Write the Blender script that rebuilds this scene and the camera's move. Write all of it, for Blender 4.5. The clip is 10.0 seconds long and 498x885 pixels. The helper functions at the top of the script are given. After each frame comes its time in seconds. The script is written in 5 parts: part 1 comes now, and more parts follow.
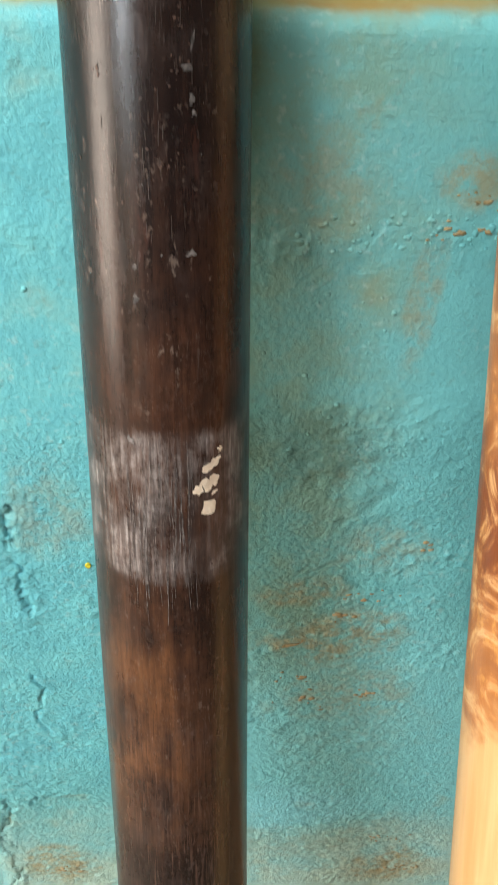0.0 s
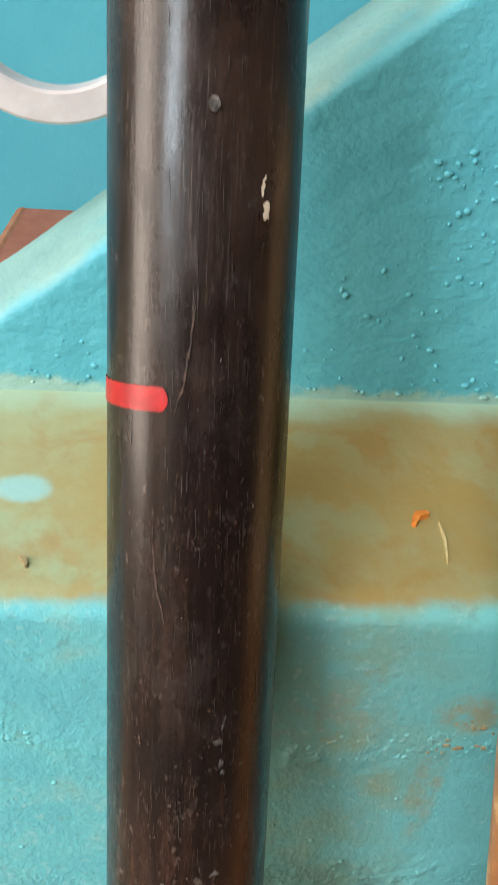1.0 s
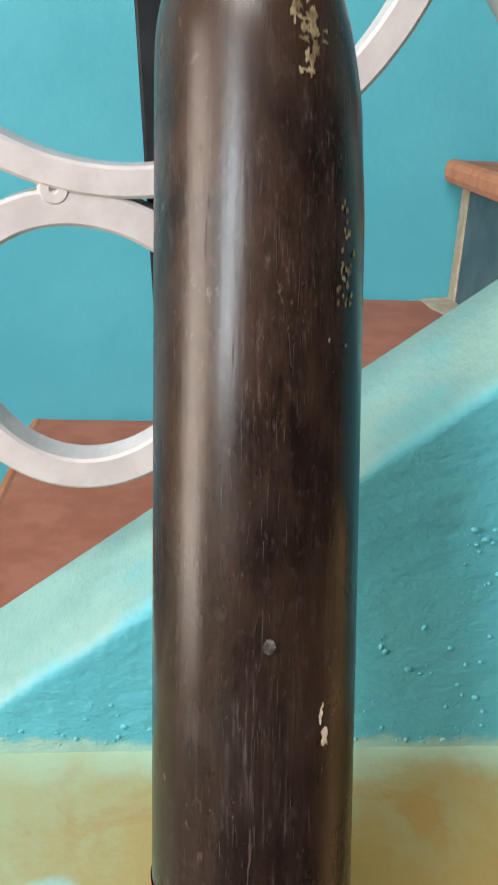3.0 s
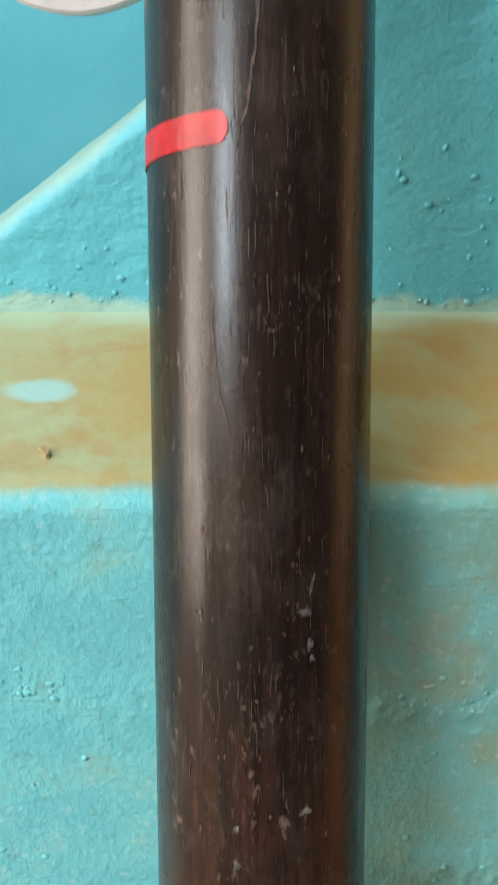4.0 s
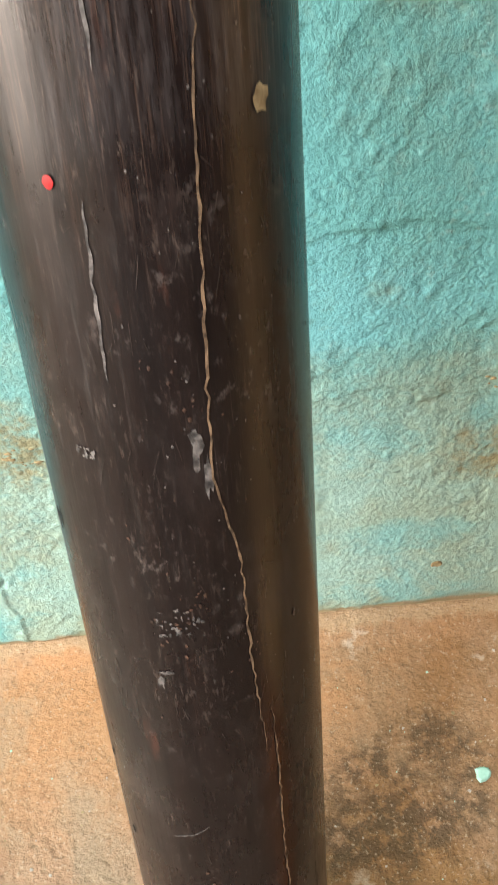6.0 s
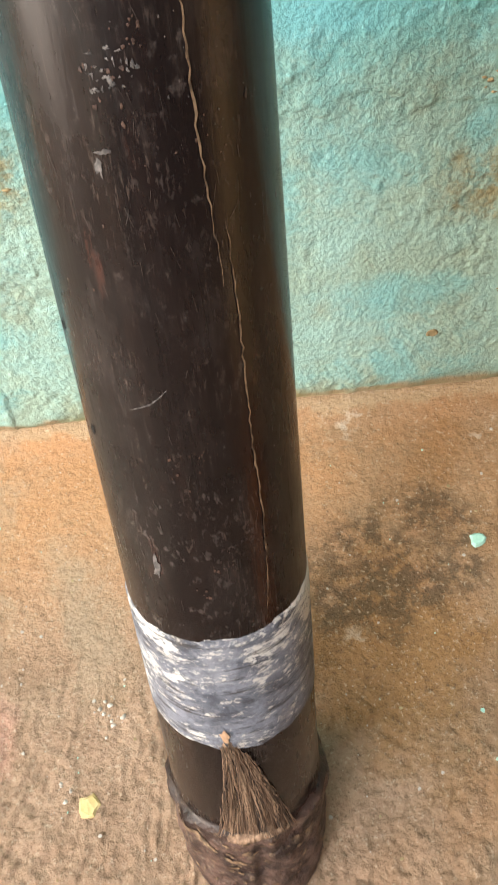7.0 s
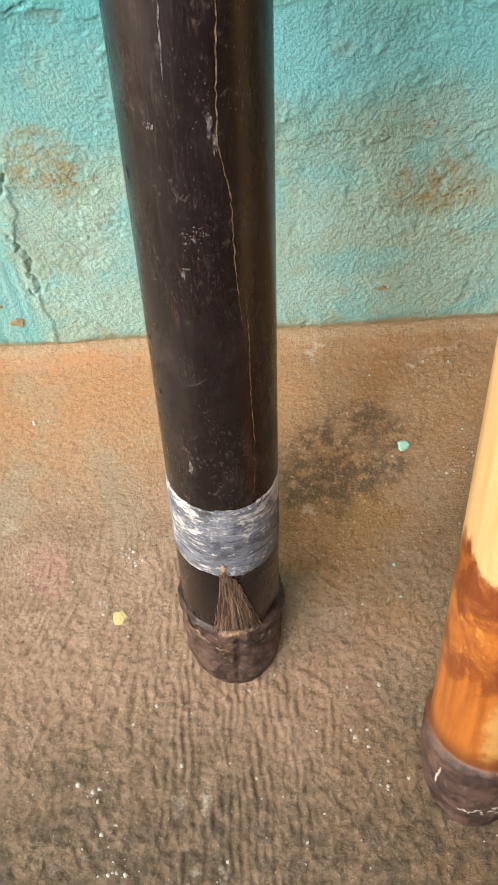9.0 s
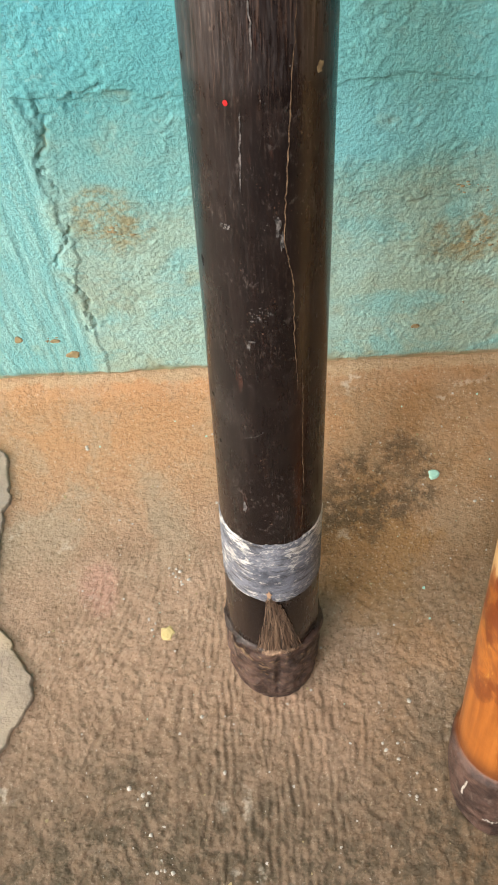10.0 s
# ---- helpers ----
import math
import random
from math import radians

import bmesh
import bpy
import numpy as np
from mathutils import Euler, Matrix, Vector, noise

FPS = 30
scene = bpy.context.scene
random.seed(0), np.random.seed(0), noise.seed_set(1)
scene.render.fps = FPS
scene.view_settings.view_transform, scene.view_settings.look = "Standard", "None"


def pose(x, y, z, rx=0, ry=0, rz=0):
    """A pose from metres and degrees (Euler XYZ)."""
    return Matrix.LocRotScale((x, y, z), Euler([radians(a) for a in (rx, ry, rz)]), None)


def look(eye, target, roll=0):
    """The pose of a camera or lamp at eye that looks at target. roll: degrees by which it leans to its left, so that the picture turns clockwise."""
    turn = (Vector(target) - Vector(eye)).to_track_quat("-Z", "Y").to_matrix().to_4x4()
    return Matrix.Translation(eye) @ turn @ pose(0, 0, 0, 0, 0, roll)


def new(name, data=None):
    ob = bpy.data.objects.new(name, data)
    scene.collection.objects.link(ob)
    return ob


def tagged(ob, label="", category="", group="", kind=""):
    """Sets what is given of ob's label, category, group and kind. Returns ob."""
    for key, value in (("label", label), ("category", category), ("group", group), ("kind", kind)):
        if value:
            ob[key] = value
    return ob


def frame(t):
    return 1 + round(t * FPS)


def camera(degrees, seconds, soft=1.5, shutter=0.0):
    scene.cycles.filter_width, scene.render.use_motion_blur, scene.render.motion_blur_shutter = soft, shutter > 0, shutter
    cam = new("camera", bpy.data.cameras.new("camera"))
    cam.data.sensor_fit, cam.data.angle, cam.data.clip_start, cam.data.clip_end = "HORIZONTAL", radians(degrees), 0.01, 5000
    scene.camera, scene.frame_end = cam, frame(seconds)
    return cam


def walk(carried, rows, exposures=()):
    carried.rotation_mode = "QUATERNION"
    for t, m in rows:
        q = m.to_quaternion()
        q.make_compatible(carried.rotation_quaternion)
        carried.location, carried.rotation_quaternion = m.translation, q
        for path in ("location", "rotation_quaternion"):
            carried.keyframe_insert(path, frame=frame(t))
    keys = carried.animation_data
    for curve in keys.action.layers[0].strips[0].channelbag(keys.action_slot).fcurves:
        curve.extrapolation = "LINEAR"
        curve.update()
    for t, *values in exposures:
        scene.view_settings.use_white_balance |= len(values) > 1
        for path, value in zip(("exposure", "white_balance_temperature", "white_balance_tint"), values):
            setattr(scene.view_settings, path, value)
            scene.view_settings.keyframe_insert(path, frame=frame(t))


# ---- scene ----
import functools

# ============ camera and walk ============
cam = camera(33.47, 10.0, soft=1.9, shutter=0.12)
PATH = [
    (0, -0.0010, -0.2674, 0.8290, 49.58, -2.42, -4.04),
    (0.5, -0.0103, -0.2397, 0.8929, 53.99, -3.38, -3.15),
    (1, -0.0105, -0.2021, 0.9652, 57.29, -3.97, -2.69),
    (1.5, -0.0128, -0.1649, 1.0283, 60.27, -3.95, -2.54),
    (2, -0.0127, -0.1425, 1.0734, 62.89, -3.55, -2.50),
    (2.2, -0.0182, -0.1423, 1.0884, 64.03, -3.55, -2.49),
    (3.3, -0.0230, -0.1614, 0.9909, 66.74, -1.68, -2.99),
    (3.5, -0.0197, -0.1738, 0.9509, 66.59, -1.51, -2.81),
    (4, -0.0208, -0.1948, 0.8734, 65.11, -1.24, -3.16),
    (4.5, -0.0143, -0.2185, 0.7602, 60.71, -0.90, -4.65),
    (5, -0.0075, -0.2434, 0.6288, 53.89, -0.29, -4.48),
    (5.2, -0.0067, -0.2489, 0.5877, 49.84, -0.32, -4.70),
    (6.3, 0.0079, -0.2698, 0.4594, 39.65, 2.16, -5.48),
    (6.5, 0.0069, -0.2790, 0.4391, 39.02, 2.32, -5.57),
    (7, 0.0094, -0.3200, 0.4196, 35.16, 2.51, -5.70),
    (7.5, 0.0109, -0.3414, 0.4463, 31.63, 2.21, -5.30),
    (8, -0.0008, -0.3632, 0.4875, 28.40, 1.38, -4.70),
    (8.5, 0.0008, -0.3684, 0.5350, 26.82, 0.12, -4.43),
    (9, -0.0025, -0.3791, 0.5731, 26.38, -0.42, -4.42),
    (9.5, -0.0105, -0.3762, 0.6011, 26.07, -0.04, -3.79),
    (10, -0.0178, -0.3763, 0.6204, 26.33, 0.54, -3.12),
]
EXPO = [(0.0, 0.02), (2.0, -0.21), (3.5, -0.15), (5.0, 0.20), (6.3, 0.56), (7.5, 0.47), (8.5, 0.32), (10.0, 0.18)]
walk(cam, [(r[0], pose(*r[1:])) for r in PATH], EXPO)

# ============ world and light ============
world = bpy.data.worlds.new("sky")
scene.world = world
world.use_nodes = True
wn = world.node_tree
sky = wn.nodes.new("ShaderNodeTexSky")
sky.sky_type, sky.sun_disc = "NISHITA", False
sky.sun_elevation, sky.sun_rotation = radians(48), radians(215)
wn.links.new(sky.outputs[0], wn.nodes["Background"].inputs[0])
wn.nodes["Background"].inputs[1].default_value = 0.12


def area(name, m, w, h, power, colour):
    data = bpy.data.lights.new(name, "AREA")
    data.shape, data.size, data.size_y, data.energy, data.color = "RECTANGLE", w, h, power, colour
    ob = new(name, data)
    ob.matrix_world = m
    return ob


# front lamp stands in for daylight; side and overhead lamps are added fill
area("front_daylight", look((-1.90, -2.47, 2.15), (-1.90, 0, 2.15)), 0.95, 1.2, 92, (0.82, 0.93, 1.0))
area("side_fill", look((-2.82, -1.0, 1.25), (0, -1.0, 1.25)), 1.3, 2.3, 116, (1.0, 0.85, 0.72))
area("overhead_fill", look((-0.80, -1.15, 2.82), (-0.80, -1.15, 0)), 1.3, 1.2, 66, (1.0, 0.985, 0.965))

# ============ materials ============


class Nodes:
    """Short names for building a node material."""

    def __init__(self, name, rough=0.6, metal=0.0, spec=0.5):
        self.mat = bpy.data.materials.new(name)
        self.mat.use_nodes = True
        self.t = self.mat.node_tree
        self.b = self.t.nodes["Principled BSDF"]
        self.b.inputs["Roughness"].default_value = rough
        self.b.inputs["Metallic"].default_value = metal
        self.b.inputs["Specular IOR Level"].default_value = spec
        tc = self.t.nodes.new("ShaderNodeTexCoord")
        self.co = tc.outputs["Object"]
        sep = self.t.nodes.new("ShaderNodeSeparateXYZ")
        self.t.links.new(self.co, sep.inputs[0])
        self.x, self.y, self.z = sep.outputs

    def put(self, sock, v):
        if isinstance(v, bpy.types.NodeSocket):
            self.t.links.new(v, sock)
        elif isinstance(v, tuple) and len(v) == 3 and sock.type == "RGBA":
            sock.default_value = (*v, 1)
        else:
            sock.default_value = v

    def scaled(self, s):
        n = self.t.nodes.new("ShaderNodeMapping")
        self.put(n.inputs["Vector"], self.co)
        n.inputs["Scale"].default_value = s
        return n.outputs[0]

    def noise(self, scale, detail=4.0, rough=0.55, stretch=None, warp=0.0):
        n = self.t.nodes.new("ShaderNodeTexNoise")
        self.put(n.inputs["Vector"], self.scaled(stretch) if stretch else self.co)
        n.inputs["Scale"].default_value, n.inputs["Detail"].default_value = scale, detail
        n.inputs["Roughness"].default_value, n.inputs["Distortion"].default_value = rough, warp
        return n.outputs["Fac"]

    def cells(self, scale, feature="F1", stretch=None):
        n = self.t.nodes.new("ShaderNodeTexVoronoi")
        n.feature = feature
        self.put(n.inputs["Vector"], self.scaled(stretch) if stretch else self.co)
        n.inputs["Scale"].default_value = scale
        return n.outputs["Distance"]

    def m(self, op, a, b=0.0, c=0.0):
        n = self.t.nodes.new("ShaderNodeMath")
        n.operation = op
        for s, v in zip(n.inputs, (a, b, c)):
            self.put(s, v)
        return n.outputs[0]

    def step(self, v, lo, hi):
        n = self.t.nodes.new("ShaderNodeMapRange")
        n.interpolation_type = "SMOOTHSTEP"
        self.put(n.inputs["Value"], v)
        for k, q in (("From Min", lo), ("From Max", hi)):
            self.put(n.inputs[k], q)
        return n.outputs[0]

    def mix(self, f, a, b):
        n = self.t.nodes.new("ShaderNodeMix")
        n.data_type = "RGBA"
        self.put(n.inputs["Factor"], f)
        col = [s for s in n.inputs if s.type == "RGBA"]
        self.put(col[0], a)
        self.put(col[1], b)
        return [s for s in n.outputs if s.type == "RGBA"][0]

    def zone(self, v, a, b, soft):
        return self.m("MULTIPLY", self.step(v, a - soft, a + soft), self.m("SUBTRACT", 1.0, self.step(v, b - soft, b + soft)))

    def blob(self, cx, cz, rx, rz, rag, v=None, w=None):
        """1 inside a ragged oval patch of the plane of v and w (x and z unless given), 0 outside."""
        a = self.m("DIVIDE", self.m("SUBTRACT", v or self.x, cx), rx)
        b = self.m("DIVIDE", self.m("SUBTRACT", w or self.z, cz), rz)
        q = self.m("ADD", self.m("MULTIPLY", a, a), self.m("MULTIPLY", b, b))
        q = self.m("ADD", q, self.m("MULTIPLY", self.m("SUBTRACT", rag, 0.5), 4.0))
        return self.m("SUBTRACT", 1.0, self.step(q, 0.1, 1.5))

    def bump(self, h, dist, strength=1.0, after=None):
        n = self.t.nodes.new("ShaderNodeBump")
        n.inputs["Distance"].default_value, n.inputs["Strength"].default_value = dist, strength
        self.put(n.inputs["Height"], h)
        if after is not None:
            self.put(n.inputs["Normal"], after)
        return n.outputs[0]

    def done(self, colour, rough=None, normal=None, coat=0.0):
        self.put(self.b.inputs["Base Color"], colour)
        if rough is not None:
            self.put(self.b.inputs["Roughness"], rough)
        if normal is not None:
            self.put(self.b.inputs["Normal"], normal)
        if coat:
            self.b.inputs["Coat Weight"].default_value = coat
            self.b.inputs["Coat Roughness"].default_value = 0.25
        return self.mat


def mat_lower_wall():
    n = Nodes("weathered_turquoise_limewash", 0.75, spec=0.25)
    big, mid, fine = n.noise(7, 5), n.noise(32, 5), n.noise(260, 4)
    rag = n.noise(30, 6, 0.7)
    col = n.mix(n.step(big, 0.35, 0.65), (0.15, 0.46, 0.475), (0.125, 0.395, 0.405))
    col = n.mix(n.m("MULTIPLY", n.step(n.noise(3, 3), 0.4, 0.6), 0.3), col, (0.16, 0.40, 0.38))
    left = n.m("SUBTRACT", 1.0, n.step(n.m("ADD", n.x, n.m("MULTIPLY", n.m("SUBTRACT", big, 0.5), 0.06)), -0.06, 0.03))
    high = n.step(n.z, 0.26, 0.36)
    col = n.mix(n.m("MULTIPLY", n.m("MULTIPLY", left, high), 0.8), col, n.mix(n.step(mid, 0.4, 0.62), (0.115, 0.43, 0.49), (0.145, 0.485, 0.52)))
    # brighter turquoise right of the pole: light missing there, put into the colour
    mids = n.m("MULTIPLY", n.zone(n.m("ADD", n.z, n.m("MULTIPLY", n.m("SUBTRACT", big, 0.5), 0.15)), 0.22, 0.46, 0.05), n.step(n.x, 0.0, 0.05))
    col = n.mix(n.m("MULTIPLY", mids, 0.8), col, (0.19, 0.53, 0.55))
    # olive tint behind and beside the dark pole, with one darker blotch
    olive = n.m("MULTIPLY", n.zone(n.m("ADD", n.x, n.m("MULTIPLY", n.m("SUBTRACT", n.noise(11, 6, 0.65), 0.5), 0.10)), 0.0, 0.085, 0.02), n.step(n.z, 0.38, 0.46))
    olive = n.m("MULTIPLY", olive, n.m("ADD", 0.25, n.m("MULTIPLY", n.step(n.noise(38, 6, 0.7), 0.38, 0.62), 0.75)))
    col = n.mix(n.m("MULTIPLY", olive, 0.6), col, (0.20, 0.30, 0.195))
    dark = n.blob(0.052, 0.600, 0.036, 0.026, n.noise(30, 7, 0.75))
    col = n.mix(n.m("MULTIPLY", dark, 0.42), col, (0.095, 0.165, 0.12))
    # faded, chalky towards the foot of the wall
    lowz = n.m("ADD", n.m("ADD", n.z, n.m("MULTIPLY", n.m("SUBTRACT", n.noise(10, 7, 0.72), 0.5), 0.20)), n.m("MULTIPLY", n.m("SUBTRACT", n.noise(75, 5, 0.7), 0.5), 0.05))
    low = n.m("SUBTRACT", 1.0, n.step(lowz, 0.15, 0.30))
    chalk = n.mix(n.step(n.noise(24, 6, 0.7), 0.38, 0.62), (0.40, 0.59, 0.52), (0.41, 0.53, 0.42))
    chalk = n.mix(n.m("MULTIPLY", n.step(n.noise(15, 6, 0.7, warp=0.4), 0.50, 0.66), 0.7), chalk, (0.25, 0.56, 0.56))
    col = n.mix(n.m("MULTIPLY", low, 0.85), col, chalk)
    # sky-turquoise patch, its colour also lightened to make up for missing light
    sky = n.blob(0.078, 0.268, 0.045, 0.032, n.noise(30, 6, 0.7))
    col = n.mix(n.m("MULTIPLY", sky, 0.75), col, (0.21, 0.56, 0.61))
    fresh = n.blob(0.110, 0.090, 0.045, 0.016, rag)
    col = n.mix(n.m("MULTIPLY", fresh, 0.7), col, (0.25, 0.58, 0.58))
    brushed = n.m("MULTIPLY", n.m("SUBTRACT", 1.0, n.step(n.m("ADD", n.x, n.m("MULTIPLY", n.m("SUBTRACT", rag, 0.5), 0.03)), -0.140, -0.126)), n.m("SUBTRACT", 1.0, n.step(n.z, 0.45, 0.5)))
    col = n.mix(n.m("MULTIPLY", brushed, 0.8), col, n.mix(n.step(n.noise(60, 4, 0.6, stretch=(4, 4, 0.3)), 0.4, 0.62), (0.19, 0.52, 0.54), (0.27, 0.57, 0.56)))
    # white lime bloom on the raised grain
    col = n.mix(n.m("MULTIPLY", n.m("MULTIPLY", n.step(fine, 0.54, 0.70), n.step(n.noise(12, 5, 0.6), 0.40, 0.62)), 0.35), col, (0.42, 0.60, 0.56))
    # ochre stains where damp came through
    for cx, cz, rx, rz, k in ((-0.094, 0.196, 0.030, 0.032, 0.8), (0.158, 0.165, 0.035, 0.030, 0.85), (0.130, 0.225, 0.035, 0.03, 0.28),
                              (0.060, 0.205, 0.05, 0.035, 0.22), (-0.11, 0.12, 0.03, 0.03, 0.35), (0.09, 0.41, 0.045, 0.03, 0.4), (0.10, 0.37, 0.05, 0.05, 0.15),
                              (0.078, 0.465, 0.04, 0.022, 0.75), (0.062, 0.50, 0.025, 0.012, 0.6), (0.10, 0.53, 0.025, 0.02, 0.45), (-0.062, 0.56, 0.018, 0.03, 0.4),
                              (0.100, 0.716, 0.014, 0.012, 0.7), (0.0905, 0.672, 0.007, 0.034, 0.5), (0.05, 0.715, 0.02, 0.02, 0.4)):
        col = n.mix(n.m("MULTIPLY", n.m("MULTIPLY", n.blob(cx, cz, rx, rz, rag), n.step(n.noise(90, 5, 0.7), 0.34, 0.62)), k), col, (0.30, 0.235, 0.10))
    rust = n.step(n.noise(48, 6, 0.65, warp=0.6), 0.63, 0.72)
    col = n.mix(n.m("MULTIPLY", rust, 0.22), col, (0.29, 0.23, 0.11))
    pits = n.m("SUBTRACT", 1.0, n.step(n.noise(150, 5, 0.65), 0.30, 0.44))
    col = n.mix(n.m("MULTIPLY", pits, 0.35), col, (0.10, 0.20, 0.17))
    # bare cream line where the paint ends at the floor
    edge = n.m("SUBTRACT", 1.0, n.step(n.m("ADD", n.z, n.m("MULTIPLY", n.m("SUBTRACT", mid, 0.5), 0.02)), 0.007, 0.014))
    col = n.mix(edge, col, n.mix(n.step(mid, 0.45, 0.6), (0.42, 0.34, 0.22), (0.36, 0.44, 0.33)))
    # mustard wash that ran over the top edge
    top = n.step(n.m("ADD", n.y, n.m("MULTIPLY", n.m("SUBTRACT", mid, 0.5), 0.016)), 0.001, 0.008)
    must = n.mix(n.step(n.noise(13, 6, 0.65), 0.40, 0.60), (0.32, 0.235, 0.08), (0.32, 0.32, 0.165))
    must = n.mix(n.m("MULTIPLY", n.step(n.noise(26, 5, 0.6, warp=0.5), 0.50, 0.64), 0.75), must, (0.31, 0.175, 0.045))
    must = n.mix(n.m("MULTIPLY", n.step(n.noise(19, 6, 0.65), 0.54, 0.66), 0.5), must, (0.30, 0.42, 0.27))
    back = n.step(n.m("ADD", n.y, n.m("MULTIPLY", n.m("SUBTRACT", mid, 0.5), 0.03)), 0.098, 0.118)
    ochre = n.m("MULTIPLY", n.step(n.m("ADD", n.x, n.m("MULTIPLY", n.m("SUBTRACT", n.noise(9, 4), 0.5), 0.08)), -0.01, 0.07), 0.55)
    must = n.mix(ochre, must, (0.27, 0.175, 0.052))
    must = n.mix(back, must, (0.33, 0.48, 0.36))
    left = n.m("SUBTRACT", 1.0, n.step(n.x, -0.10, 0.0))
    must = n.mix(n.m("MULTIPLY", left, 0.45), must, (0.30, 0.36, 0.225))
    bluep = n.blob(-0.073, 0.056, 0.013, 0.007, mid, n.x, n.y)
    must = n.mix(n.m("MULTIPLY", bluep, 0.8), must, (0.27, 0.52, 0.52))
    col = n.mix(top, col, must)
    coarse = n.m("SUBTRACT", 1.0, n.m("MULTIPLY", n.step(n.m("ADD", n.z, n.m("MULTIPLY", n.m("SUBTRACT", n.noise(9, 4), 0.5), 0.05)), 0.59, 0.62), 0.7))
    grain = n.m("ADD", n.step(n.noise(380, 6, 0.66), 0.34, 0.68), n.m("MULTIPLY", fine, 0.4))
    nr = n.bump(n.m("MULTIPLY", n.m("MULTIPLY", grain, coarse), n.m("SUBTRACT", 1.0, n.m("MULTIPLY", top, 0.8))), 0.0011, 0.6)
    nr = n.bump(n.noise(45, 3, stretch=(1, 1, 9)), 0.0012, 0.25, nr)
    return n.done(col, n.m("ADD", 0.58, n.m("MULTIPLY", mid, 0.3)), nr)


def mat_upper_wall():
    n = Nodes("turquoise_gloss_wall_paint", 0.55, spec=0.35)
    big, mid = n.noise(6, 4), n.noise(40, 4)
    col = n.mix(n.step(big, 0.3, 0.7), (0.08, 0.355, 0.435), (0.10, 0.41, 0.475))
    col = n.mix(n.m("MULTIPLY", n.step(mid, 0.55, 0.75), 0.25), col, (0.13, 0.45, 0.45))
    # mint stripe: the stringer's top
    slope = n.m("SUBTRACT", n.z, n.m("MULTIPLY_ADD", n.x, 0.758, 0.8835))
    slope = n.m("ADD", slope, n.m("MULTIPLY", n.m("SUBTRACT", n.noise(25, 4), 0.5), 0.012))
    stripe = n.step(slope, -0.002, 0.005)
    mint = n.mix(n.step(n.noise(18, 5), 0.35, 0.7), (0.24, 0.395, 0.36), (0.19, 0.335, 0.315))
    col = n.mix(stripe, col, mint)
    wash = n.m("SUBTRACT", 1.0, n.step(n.m("ADD", n.z, n.m("MULTIPLY", n.m("SUBTRACT", n.noise(55, 5, 0.65), 0.5), 0.022)), 0.787, 0.793))
    col = n.mix(n.m("MULTIPLY", wash, 0.8), col, (0.31, 0.45, 0.36))
    nr = n.bump(n.noise(60, 5, 0.6, stretch=(1, 1, 2)), 0.004, 0.4)
    nr = n.bump(n.noise(300, 3), 0.001, 0.4, nr)
    return n.done(col, n.m("ADD", 0.42, n.m("MULTIPLY", mid, 0.3)), nr)


def mat_far_wall(name, a, b):
    n = Nodes(name, 0.6, spec=0.3)
    col = n.mix(n.step(n.noise(4, 5), 0.3, 0.7), a, b)
    return n.done(col, None, n.bump(n.noise(40, 5), 0.003, 0.5))


